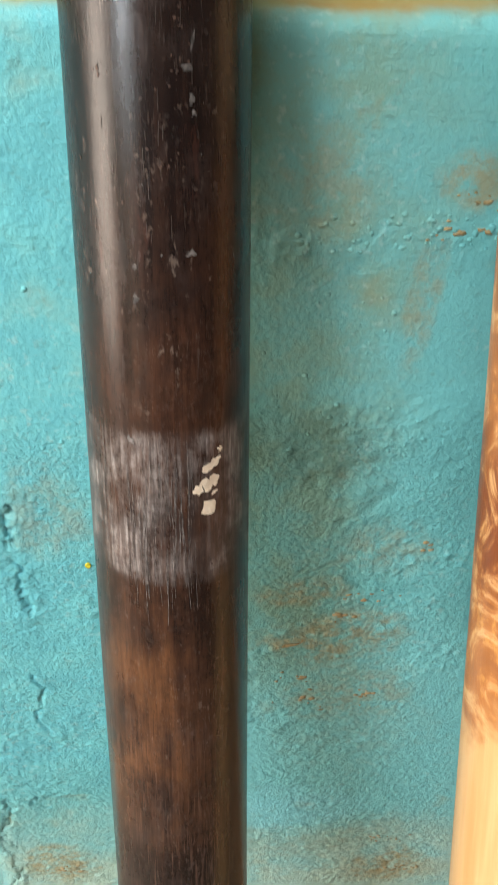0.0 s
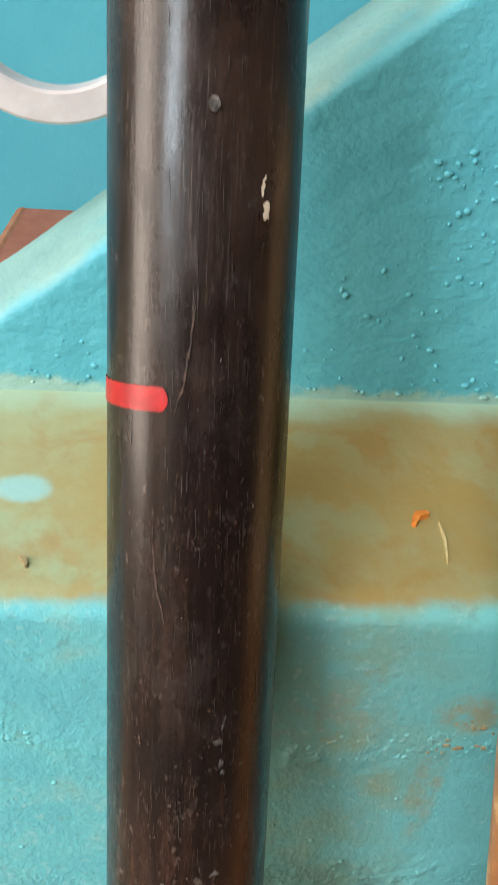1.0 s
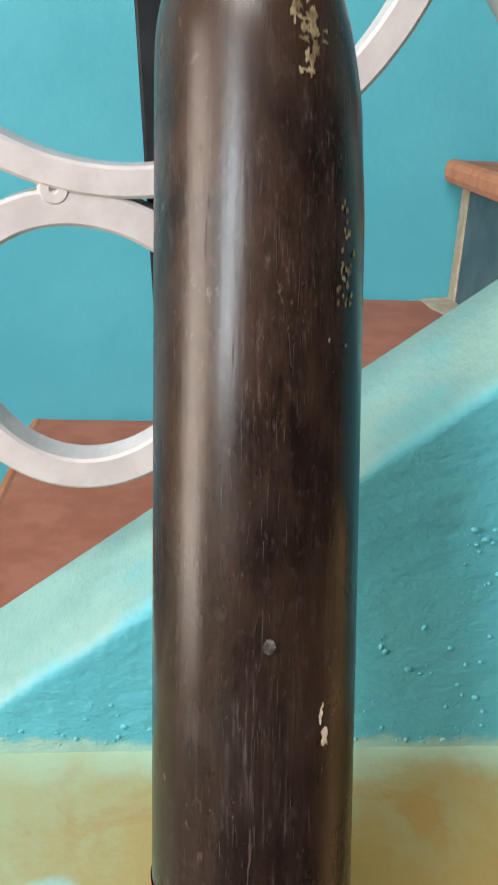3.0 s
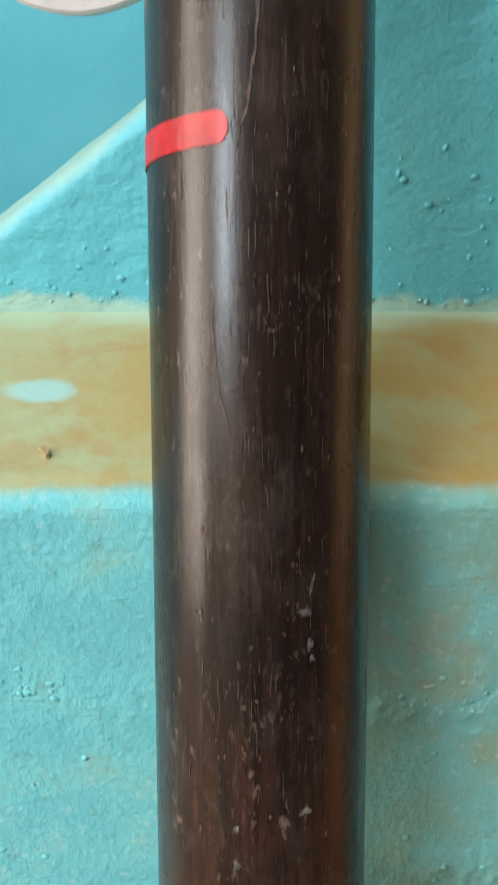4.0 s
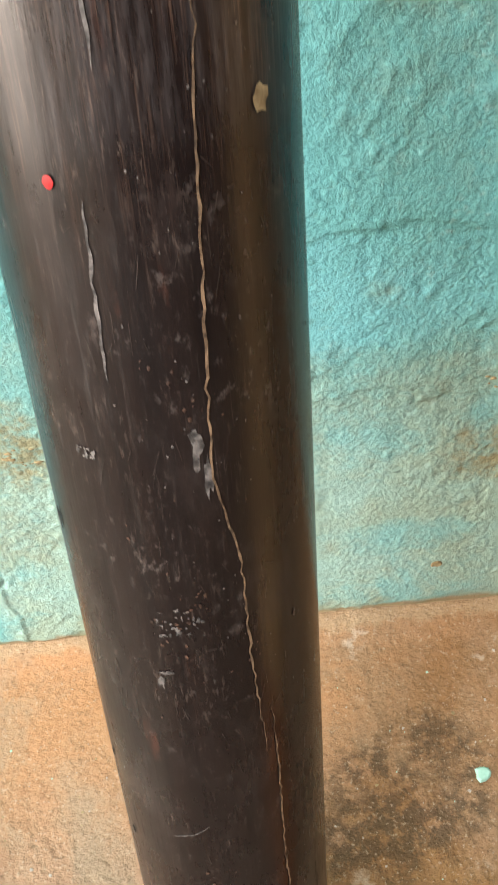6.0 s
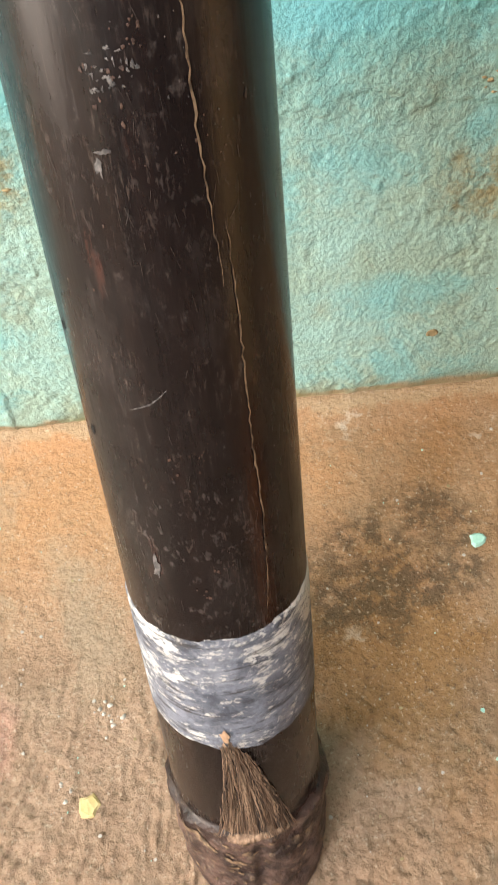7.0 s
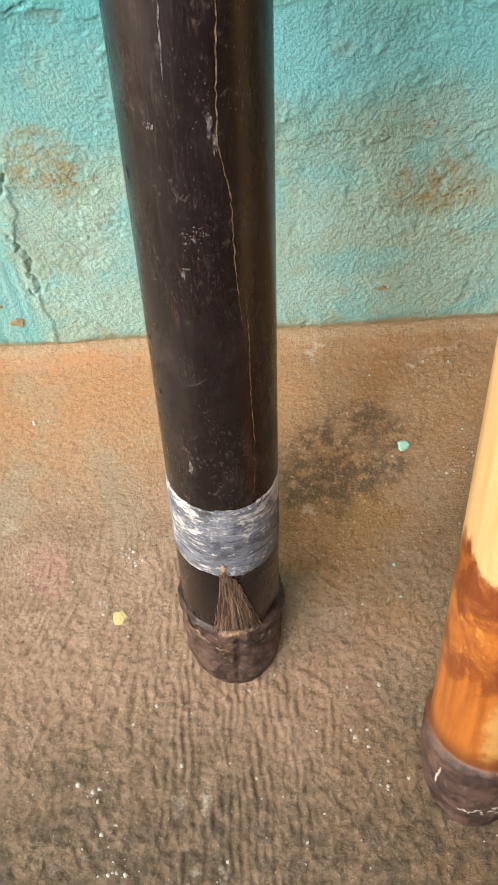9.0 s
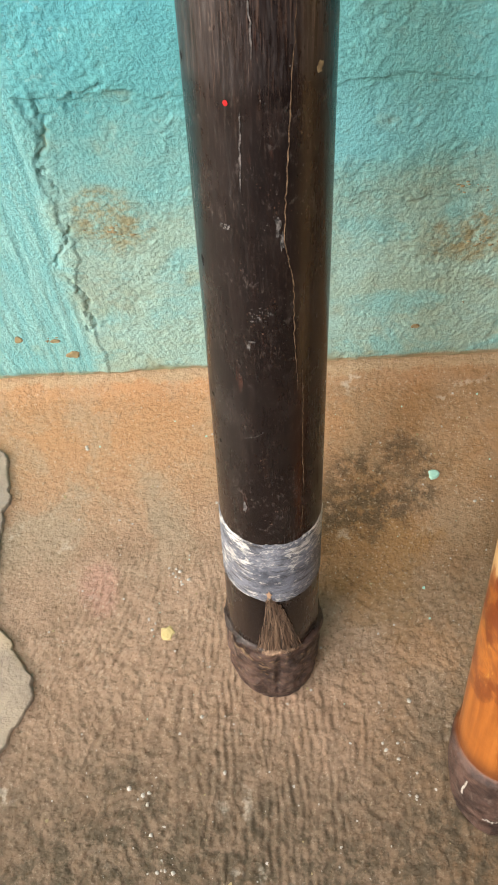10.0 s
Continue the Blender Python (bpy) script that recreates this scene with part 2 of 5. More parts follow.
def mat_floor():
    n = Nodes("rough_stained_concrete", 0.85, spec=0.2)
    big, mid, fine = n.noise(6, 6, 0.6), n.noise(42, 6, 0.65), n.noise(430, 5, 0.7)
    wide = n.noise(16, 7, 0.68, warp=0.4)
    col = n.mix(n.step(mid, 0.35, 0.65), (0.38, 0.25, 0.168), (0.29, 0.187, 0.122))
    near = n.step(n.m("ADD", n.y, n.m("MULTIPLY", n.m("SUBTRACT", wide, 0.5), 0.20)), -0.19, -0.06)
    col = n.mix(near, col, n.mix(n.step(wide, 0.4, 0.62), (0.42, 0.225, 0.11), (0.385, 0.25, 0.15)))
    grey = n.m("MULTIPLY", n.zone(n.m("ADD", n.y, n.m("MULTIPLY", n.m("SUBTRACT", big, 0.5), 0.12)), -0.17, -0.09, 0.03), n.step(wide, 0.44, 0.62))
    col = n.mix(n.m("MULTIPLY", grey, 0.55), col, (0.30, 0.235, 0.165))
    # brown floor right of the foot, partly the pole's shadow put into the colour
    right = n.step(n.m("ADD", n.x, n.m("MULTIPLY", n.m("SUBTRACT", wide, 0.5), 0.10)), 0.03, 0.14)
    col = n.mix(n.m("MULTIPLY", right, 0.68), col, n.mix(n.step(n.noise(25, 6, 0.7), 0.4, 0.6), (0.255, 0.128, 0.050), (0.30, 0.170, 0.085)))
    # rust-coloured oval, tinted in part as the shadow beside the foot
    rust = n.blob(0.078, -0.165, 0.055, 0.065, n.noise(20, 6, 0.68), n.x, n.y)
    col = n.mix(n.m("MULTIPLY", rust, 0.7), col, (0.255, 0.125, 0.038))
    ash = n.m("MULTIPLY", n.m("MULTIPLY", n.step(n.x, 0.05, 0.12), n.zone(n.y, -0.36, -0.21, 0.05)), n.step(n.noise(19, 5, 0.65), 0.36, 0.58))
    col = n.mix(n.m("MULTIPLY", ash, 0.55), col, (0.235, 0.175, 0.12))
    pink = n.blob(-0.128, -0.190, 0.016, 0.022, mid, n.x, n.y)
    col = n.mix(n.m("MULTIPLY", pink, 0.5), col, (0.42, 0.215, 0.165))
    # darker and speckled towards the front
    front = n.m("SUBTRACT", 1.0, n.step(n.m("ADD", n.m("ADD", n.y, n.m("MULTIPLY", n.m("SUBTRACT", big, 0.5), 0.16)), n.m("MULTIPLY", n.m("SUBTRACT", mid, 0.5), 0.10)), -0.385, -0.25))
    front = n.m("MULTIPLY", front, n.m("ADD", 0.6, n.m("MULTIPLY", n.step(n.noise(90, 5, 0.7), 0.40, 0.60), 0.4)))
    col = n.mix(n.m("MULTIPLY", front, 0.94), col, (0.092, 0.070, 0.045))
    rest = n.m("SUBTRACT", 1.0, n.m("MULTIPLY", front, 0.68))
    # dark blotches beside the foot
    dx = n.m("DIVIDE", n.m("SUBTRACT", n.m("SUBTRACT", n.x, 0.088), n.m("MULTIPLY", n.m("ADD", n.y, 0.12), 0.6)), 0.07)
    dy = n.m("DIVIDE", n.m("SUBTRACT", n.y, -0.115), 0.055)
    rr = n.m("ADD", n.m("MULTIPLY", dx, dx), n.m("MULTIPLY", dy, dy))
    rr = n.m("ADD", rr, n.m("MULTIPLY", n.m("SUBTRACT", n.noise(34, 7, 0.75), 0.5), 4.2))
    dark_blotch = n.m("MULTIPLY", n.m("SUBTRACT", 1.0, n.step(rr, 0.0, 1.1)), n.step(n.noise(110, 4, 0.7), 0.36, 0.56))
    col = n.mix(n.m("MULTIPLY", dark_blotch, 0.72), col, (0.06, 0.045, 0.027))
    foot = n.step(n.m("ADD", n.y, n.m("MULTIPLY", n.m("SUBTRACT", mid, 0.5), 0.03)), -0.009, -0.003)
    col = n.mix(n.m("MULTIPLY", foot, 0.5), col, (0.42, 0.33, 0.21))
    # grain: dark pits, pale grit and worn high spots
    coarse = n.noise(280, 6, 0.74)
    gritty = n.m("SUBTRACT", 1.0, n.m("MULTIPLY", near, 0.4))
    col = n.mix(n.m("MULTIPLY", n.m("SUBTRACT", 1.0, n.step(coarse, 0.34, 0.47)), n.m("MULTIPLY", gritty, 0.7)), col, (0.12, 0.075, 0.04))
    col = n.mix(n.m("MULTIPLY", n.step(fine, 0.56, 0.68), n.m("MULTIPLY", rest, 0.55)), col, (0.56, 0.45, 0.33))
    col = n.mix(n.m("MULTIPLY", n.m("SUBTRACT", 1.0, n.step(fine, 0.3, 0.42)), n.m("MULTIPLY", gritty, 0.55)), col, (0.10, 0.065, 0.036))
    pale = n.m("MULTIPLY", n.step(n.noise(17, 6, 0.7), 0.58, 0.72), n.step(n.noise(140, 3), 0.5, 0.62))
    col = n.mix(n.m("MULTIPLY", pale, 0.55), col, (0.58, 0.50, 0.40))
    nr = n.bump(n.m("MULTIPLY", n.m("ADD", n.m("MULTIPLY", n.noise(340, 6, 0.68), 0.6), n.m("MULTIPLY", fine, 0.4)), gritty), 0.0045, 0.8)
    return n.done(col, n.m("ADD", 0.7, n.m("MULTIPLY", mid, 0.25)), nr)


def mat_cement():
    n = Nodes("grey_cement_skim", 0.85, spec=0.2)
    mid = n.noise(30, 6, 0.65)
    col = n.mix(n.step(mid, 0.35, 0.68), (0.25, 0.195, 0.148), (0.35, 0.275, 0.20))
    col = n.mix(n.m("MULTIPLY", n.m("SUBTRACT", 1.0, n.step(n.noise(260, 5, 0.7), 0.32, 0.46)), 0.5), col, (0.13, 0.09, 0.06))
    col = n.mix(n.m("MULTIPLY", n.step(n.noise(9, 6, 0.7), 0.50, 0.62), 0.6), col, (0.26, 0.245, 0.22))
    col = n.mix(n.m("MULTIPLY", n.step(n.noise(14, 5), 0.55, 0.7), 0.5), col, (0.34, 0.24, 0.13))
    return n.done(col, None, n.bump(n.noise(220, 5, 0.65), 0.003, 0.6))


def mat_dark_pole():
    n = Nodes("dark_stained_varnished_bamboo", 0.36, spec=0.40)
    grain = n.noise(10, 7, 0.68, stretch=(34, 34, 1.5))
    blotch, fine = n.noise(18, 7, 0.68, stretch=(2.0, 2.0, 1)), n.noise(60, 5, 0.7, stretch=(12, 12, 1))
    hair = n.noise(40, 4, 0.7, stretch=(42, 42, 1))
    wob = n.m("MULTIPLY", n.m("SUBTRACT", n.noise(22, 4), 0.5), 0.05)
    s = n.m("ADD", n.z, wob)
    dark = n.mix(n.step(grain, 0.35, 0.7), (0.0075, 0.0048, 0.0046), (0.016, 0.0090, 0.0075))
    soft = n.noise(34, 7, 0.68, stretch=(1.4, 1.4, 0.8))
    upper = n.m("MULTIPLY", n.step(s, 0.70, 0.78), n.m("ADD", 0.05, n.m("MULTIPLY", n.step(soft, 0.42, 0.64), 0.95)))
    dark = n.mix(n.m("MULTIPLY", upper, 0.8), dark, n.mix(n.step(grain, 0.35, 0.7), (0.010, 0.0055, 0.0044), (0.029, 0.0145, 0.0102)))
    brown = n.mix(n.step(grain, 0.3, 0.7), (0.024, 0.011, 0.0075), (0.066, 0.0285, 0.016))
    tan = n.mix(n.step(grain, 0.3, 0.7), (0.078, 0.032, 0.0145), (0.165, 0.073, 0.031))
    worn = n.zone(s, 0.525, 0.745, 0.03)
    worn = n.m("MULTIPLY", worn, n.m("MULTIPLY", n.step(blotch, 0.26, 0.56), n.m("ADD", 0.45, n.m("MULTIPLY", n.step(n.noise(75, 6, 0.7), 0.34, 0.58), 0.55))))
    col = n.mix(worn, dark, brown)
    core = n.m("MULTIPLY", n.zone(s, 0.535, 0.625, 0.025), n.m("MULTIPLY", n.step(blotch, 0.36, 0.62), n.step(soft, 0.30, 0.58)))
    # tan kept mostly left: worn wood plus some highlight put into the colour
    core = n.m("MULTIPLY", core, n.m("SUBTRACT", 1.0, n.m("MULTIPLY", n.step(n.x, -0.010, 0.010), 0.75)))
    col = n.mix(n.m("MULTIPLY", core, 0.85), col, tan)
    tops = n.m("MULTIPLY", n.step(s, 0.86, 1.05), n.step(blotch, 0.38, 0.64))
    crown = n.m("MULTIPLY", n.step(s, 1.06, 1.10), 0.6)
    col = n.mix(n.m("MAXIMUM", n.m("MULTIPLY", tops, 0.7), crown), col, (0.060, 0.032, 0.021))
    # grey rubbed collar and rubbed haze lower down
    sc = n.m("ADD", n.z, n.m("MULTIPLY", wob, 0.25))
    collar = n.m("MULTIPLY", n.zone(sc, 0.641, 0.692, 0.003), n.m("ADD", 0.25, n.m("MULTIPLY", n.step(fine, 0.42, 0.68), 0.75)))
    collar = n.m("MULTIPLY", collar, n.m("ADD", 0.18, n.m("MULTIPLY", n.step(n.noise(42, 6, 0.7, stretch=(1, 1, 0.7)), 0.42, 0.62), 0.82)))
    col = n.mix(n.m("MULTIPLY", collar, 0.85), col, n.mix(n.step(n.noise(55, 6, 0.7), 0.40, 0.58), (0.105, 0.082, 0.075), (0.38, 0.335, 0.315)))
    # dense fine scratches below the worn part
    comb = n.m("MULTIPLY", n.zone(s, 0.43, 0.57, 0.03), n.step(hair, 0.52, 0.66))
    col = n.mix(n.m("MULTIPLY", comb, 0.40), col, (0.15, 0.085, 0.06))
    haze = n.m("MULTIPLY", n.zone(sc, 0.437, 0.485, 0.004), n.step(fine, 0.35, 0.7))
    col = n.mix(n.m("MULTIPLY", haze, 0.30), col, (0.11, 0.095, 0.095))
    # dust and rub marks drawn out along the grain, in clouds
    cloud = n.step(n.noise(13, 6, 0.65, stretch=(1.5, 1.5, 1)), 0.44, 0.66)
    rub = n.m("MULTIPLY", n.step(fine, 0.54, 0.72), cloud)
    col = n.mix(n.m("MULTIPLY", rub, 0.28), col, (0.12, 0.085, 0.068))
    col = n.mix(n.m("MULTIPLY", n.m("MULTIPLY", n.step(hair, 0.60, 0.72), cloud), 0.42), col, (0.17, 0.125, 0.10))
    lowdark = n.m("SUBTRACT", 1.0, n.step(n.z, 0.40, 0.48))
    col = n.mix(n.m("MULTIPLY", lowdark, 0.5), col, (0.0085, 0.0058, 0.0062))
    fog = n.m("MULTIPLY", n.step(n.noise(48, 7, 0.7, stretch=(1.2, 1.2, 0.7)), 0.50, 0.70), 0.22)
    col = n.mix(fog, col, (0.062, 0.048, 0.044))
    # short pale and dark dashes in the grain
    dash = n.noise(190, 5, 0.75, stretch=(6, 6, 1.1))
    where = n.step(n.noise(30, 6, 0.7, stretch=(1.3, 1.3, 0.8)), 0.46, 0.62)
    col = n.mix(n.m("MULTIPLY", n.m("MULTIPLY", n.step(dash, 0.55, 0.64), where), 0.34), col, (0.135, 0.098, 0.08))
    col = n.mix(n.m("MULTIPLY", n.m("SUBTRACT", 1.0, n.step(dash, 0.36, 0.46)), 0.4), col, (0.006, 0.0038, 0.0034))
    chips = n.m("MULTIPLY", n.step(n.noise(260, 5, 0.7, stretch=(1.6, 1.6, 0.8)), 0.60, 0.67), n.step(n.noise(21, 6, 0.7), 0.48, 0.60))
    chips = n.m("MULTIPLY", chips, n.m("SUBTRACT", 0.42, n.m("MULTIPLY", lowdark, 0.26)))
    col = n.mix(chips, col, (0.20, 0.15, 0.12))
    speck = n.m("MULTIPLY", n.step(n.noise(620, 2, 0.5, stretch=(1, 1, 0.7)), 0.66, 0.76), n.step(n.noise(26, 6, 0.65), 0.50, 0.66))
    col = n.mix(n.m("MULTIPLY", speck, 0.32), col, (0.20, 0.165, 0.15))
    dusty = n.m("MULTIPLY", n.step(n.noise(420, 4, 0.65, stretch=(1, 1, 0.6)), 0.56, 0.68), n.step(n.noise(30, 6, 0.7), 0.44, 0.62))
    dusty = n.m("MULTIPLY", dusty, n.m("SUBTRACT", 1.0, n.m("MULTIPLY", n.step(n.z, 0.42, 0.47), 0.55)))
    col = n.mix(n.m("MULTIPLY", dusty, 0.42), col, (0.13, 0.102, 0.092))
    red = n.m("MULTIPLY", n.step(n.noise(70, 5, 0.7, stretch=(2, 2, 0.5)), 0.60, 0.72), n.step(n.noise(11, 4), 0.45, 0.6))
    col = n.mix(n.m("MULTIPLY", red, 0.45), col, (0.085, 0.032, 0.022))
    col = n.mix(n.m("MULTIPLY", n.m("SUBTRACT", 1.0, n.step(hair, 0.30, 0.46)), 0.4), col, (0.010, 0.006, 0.005))
    # raw, dull foot below the painted collar
    foot = n.m("SUBTRACT", 1.0, n.step(sc, 0.062, 0.069))
    raw = n.mix(n.step(n.noise(70, 6, 0.7), 0.38, 0.66), (0.028, 0.0155, 0.013), (0.125, 0.073, 0.055))
    raw = n.mix(n.m("MULTIPLY", n.step(n.noise(190, 5, 0.7), 0.56, 0.66), 0.6), raw, (0.24, 0.165, 0.105))
    col = n.mix(foot, col, raw)
    rough = n.m("ADD", n.m("ADD", 0.17, n.m("MULTIPLY", n.m("ADD", fine, cloud), 0.14)), n.m("MULTIPLY", n.m("ADD", collar, n.m("ADD", rub, foot)), 0.28))
    nr = n.bump(grain, 0.0003, 0.2)
    nr = n.bump(fine, 0.00018, 0.25, nr)
    nr = n.bump(n.m("MULTIPLY", n.noise(120, 5, 0.7), foot), 0.004, 0.8, nr)
    return n.done(col, rough, nr)


def mat_white_band():
    n = Nodes("worn_white_paint_with_grey_wear", 0.6, spec=0.4)
    ring = n.noise(60, 9, 0.82, stretch=(0.9, 0.9, 1.8), warp=0.4)
    big, fine = n.noise(30, 5, 0.62), n.noise(210, 8, 0.82, stretch=(0.7, 0.7, 1.5))
    col = n.mix(n.step(n.noise(70, 7, 0.75), 0.36, 0.62), (0.055, 0.060, 0.078), (0.20, 0.21, 0.25))
    col = n.mix(n.m("MULTIPLY", n.step(ring, 0.47, 0.56), 0.4), col, (0.30, 0.305, 0.34))
    flake = n.m("ADD", n.m("ADD", n.m("MULTIPLY", ring, 0.55), n.m("MULTIPLY", fine, 0.45)), n.m("MULTIPLY", n.m("SUBTRACT", big, 0.5), 0.50))
    edge = n.m("MULTIPLY", n.m("ADD", n.step(n.z, 0.168, 0.184), n.m("SUBTRACT", 1.0, n.step(n.z, 0.126, 0.137))), 0.045)
    flank = n.m("MULTIPLY", n.m("SUBTRACT", n.m("ABSOLUTE", n.x), 0.012), 1.3)
    flake = n.m("ADD", flake, n.m("ADD", edge, flank))
    col = n.mix(n.m("MULTIPLY", n.step(flake, 0.565, 0.575), 0.95), col, (0.70, 0.67, 0.64))
    col = n.mix(n.m("MULTIPLY", n.step(n.m("ADD", fine, n.m("MULTIPLY", big, 0.2)), 0.66, 0.68), 0.8), col, (0.66, 0.62, 0.57))
    warm = n.m("MULTIPLY", n.step(n.noise(26, 3), 0.58, 0.66), n.step(fine, 0.48, 0.56))
    col = n.mix(n.m("MULTIPLY", warm, 0.5), col, (0.60, 0.50, 0.39))
    thin = n.noise(110, 8, 0.8, stretch=(0.3, 0.3, 4))
    cutm = n.m("MULTIPLY", n.m("SUBTRACT", 1.0, n.step(thin, 0.42, 0.47)), n.step(n.noise(50, 4), 0.38, 0.50))
    col = n.mix(n.m("MULTIPLY", cutm, 0.9), col, (0.03, 0.026, 0.027))
    return n.done(col, 0.5, n.bump(n.m("ADD", fine, n.step(flake, 0.565, 0.575)), 0.0012, 0.6))


def mat_plain(name, a, b, rough=0.5, scale=80, bump=0.001, metal=0.0, spec=0.4, stretch=None):
    n = Nodes(name, rough, metal, spec)
    v = n.noise(scale, 5, 0.6, stretch=stretch)
    return n.done(n.mix(n.step(v, 0.35, 0.66), a, b), None, n.bump(v, bump, 0.6))


def mat_pale_bamboo():
    n = Nodes("scorched_honey_bamboo", 0.33, spec=0.5)
    grain = n.noise(8, 6, 0.6, stretch=(22, 22, 1.2))
    blot = n.noise(17, 5, 0.6, stretch=(1.6, 1.6, 1), warp=0.9)
    swirl, fleck = n.noise(30, 6, 0.7, warp=1.6), n.noise(150, 6, 0.75, stretch=(1, 1, 0.6))
    honey = n.mix(n.step(grain, 0.3, 0.7), (0.52, 0.30, 0.12), (0.60, 0.38, 0.18))
    amber = n.mix(n.step(swirl, 0.36, 0.62), (0.42, 0.13, 0.018), (0.21, 0.052, 0.009))
    amber = n.mix(n.m("MULTIPLY", n.step(fleck, 0.54, 0.64), 0.6), amber, (0.55, 0.25, 0.05))
    s = n.m("ADD", n.m("ADD", n.z, n.m("MULTIPLY", n.m("SUBTRACT", blot, 0.5), 0.10)), n.m("MULTIPLY", n.m("SUBTRACT", n.noise(70, 6, 0.7), 0.5), 0.035))
    z1 = n.m("MULTIPLY", n.zone(s, 0.05, 0.222, 0.007), 0.95)
    z2 = n.m("MULTIPLY", n.zone(s, 0.62, 0.82, 0.012), n.step(swirl, 0.38, 0.5))
    col = n.mix(z1, honey, amber)
    # plainer orange wood under the swirls, with one pale patch
    under = n.m("SUBTRACT", 1.0, n.step(s, 0.142, 0.150))
    col = n.mix(n.m("MULTIPLY", under, 0.8), col, n.mix(n.step(grain, 0.3, 0.7), (0.26, 0.075, 0.014), (0.42, 0.135, 0.024)))
    tan = n.blob(-0.004, 0.108, 0.010, 0.034, n.noise(60, 6, 0.7))
    col = n.mix(n.m("MULTIPLY", tan, 0.85), col, (0.50, 0.28, 0.085))
    col = n.mix(n.m("MULTIPLY", z2, 0.8), col, amber)
    rim = n.m("MULTIPLY", n.zone(s, 0.142, 0.154, 0.004), 0.8)
    rim = n.m("MAXIMUM", rim, n.m("MULTIPLY", n.zone(s, 0.194, 0.222, 0.007), n.m("ADD", 0.45, n.m("MULTIPLY", n.step(swirl, 0.42, 0.55), 0.55))))
    rim = n.m("MAXIMUM", rim, n.m("MULTIPLY", n.zone(s, 0.66, 0.72, 0.02), n.step(swirl, 0.40, 0.55)))
    col = n.mix(n.m("MULTIPLY", rim, 0.85), col, (0.145, 0.034, 0.010))
    char = n.m("SUBTRACT", 1.0, n.step(n.z, 0.066, 0.088))
    col = n.mix(n.m("MULTIPLY", char, 0.75), col, (0.09, 0.028, 0.012))
    foot = n.m("SUBTRACT", 1.0, n.step(n.z, 0.064, 0.069))
    raw = n.mix(n.step(n.noise(46, 7, 0.72), 0.34, 0.66), (0.018, 0.009, 0.007), (0.115, 0.062, 0.045))
    raw = n.mix(n.m("MULTIPLY", n.step(fleck, 0.55, 0.68), 0.45), raw, (0.23, 0.17, 0.14))
    col = n.mix(foot, col, raw)
    rough = n.m("ADD", n.m("ADD", 0.24, n.m("MULTIPLY", fleck, 0.12)), n.m("MULTIPLY", foot, 0.3))
    nr = n.bump(grain, 0.0008, 0.4)
    nr = n.bump(n.m("MULTIPLY", n.noise(140, 6, 0.7), foot), 0.003, 0.7, nr)
    return n.done(col, rough, nr)


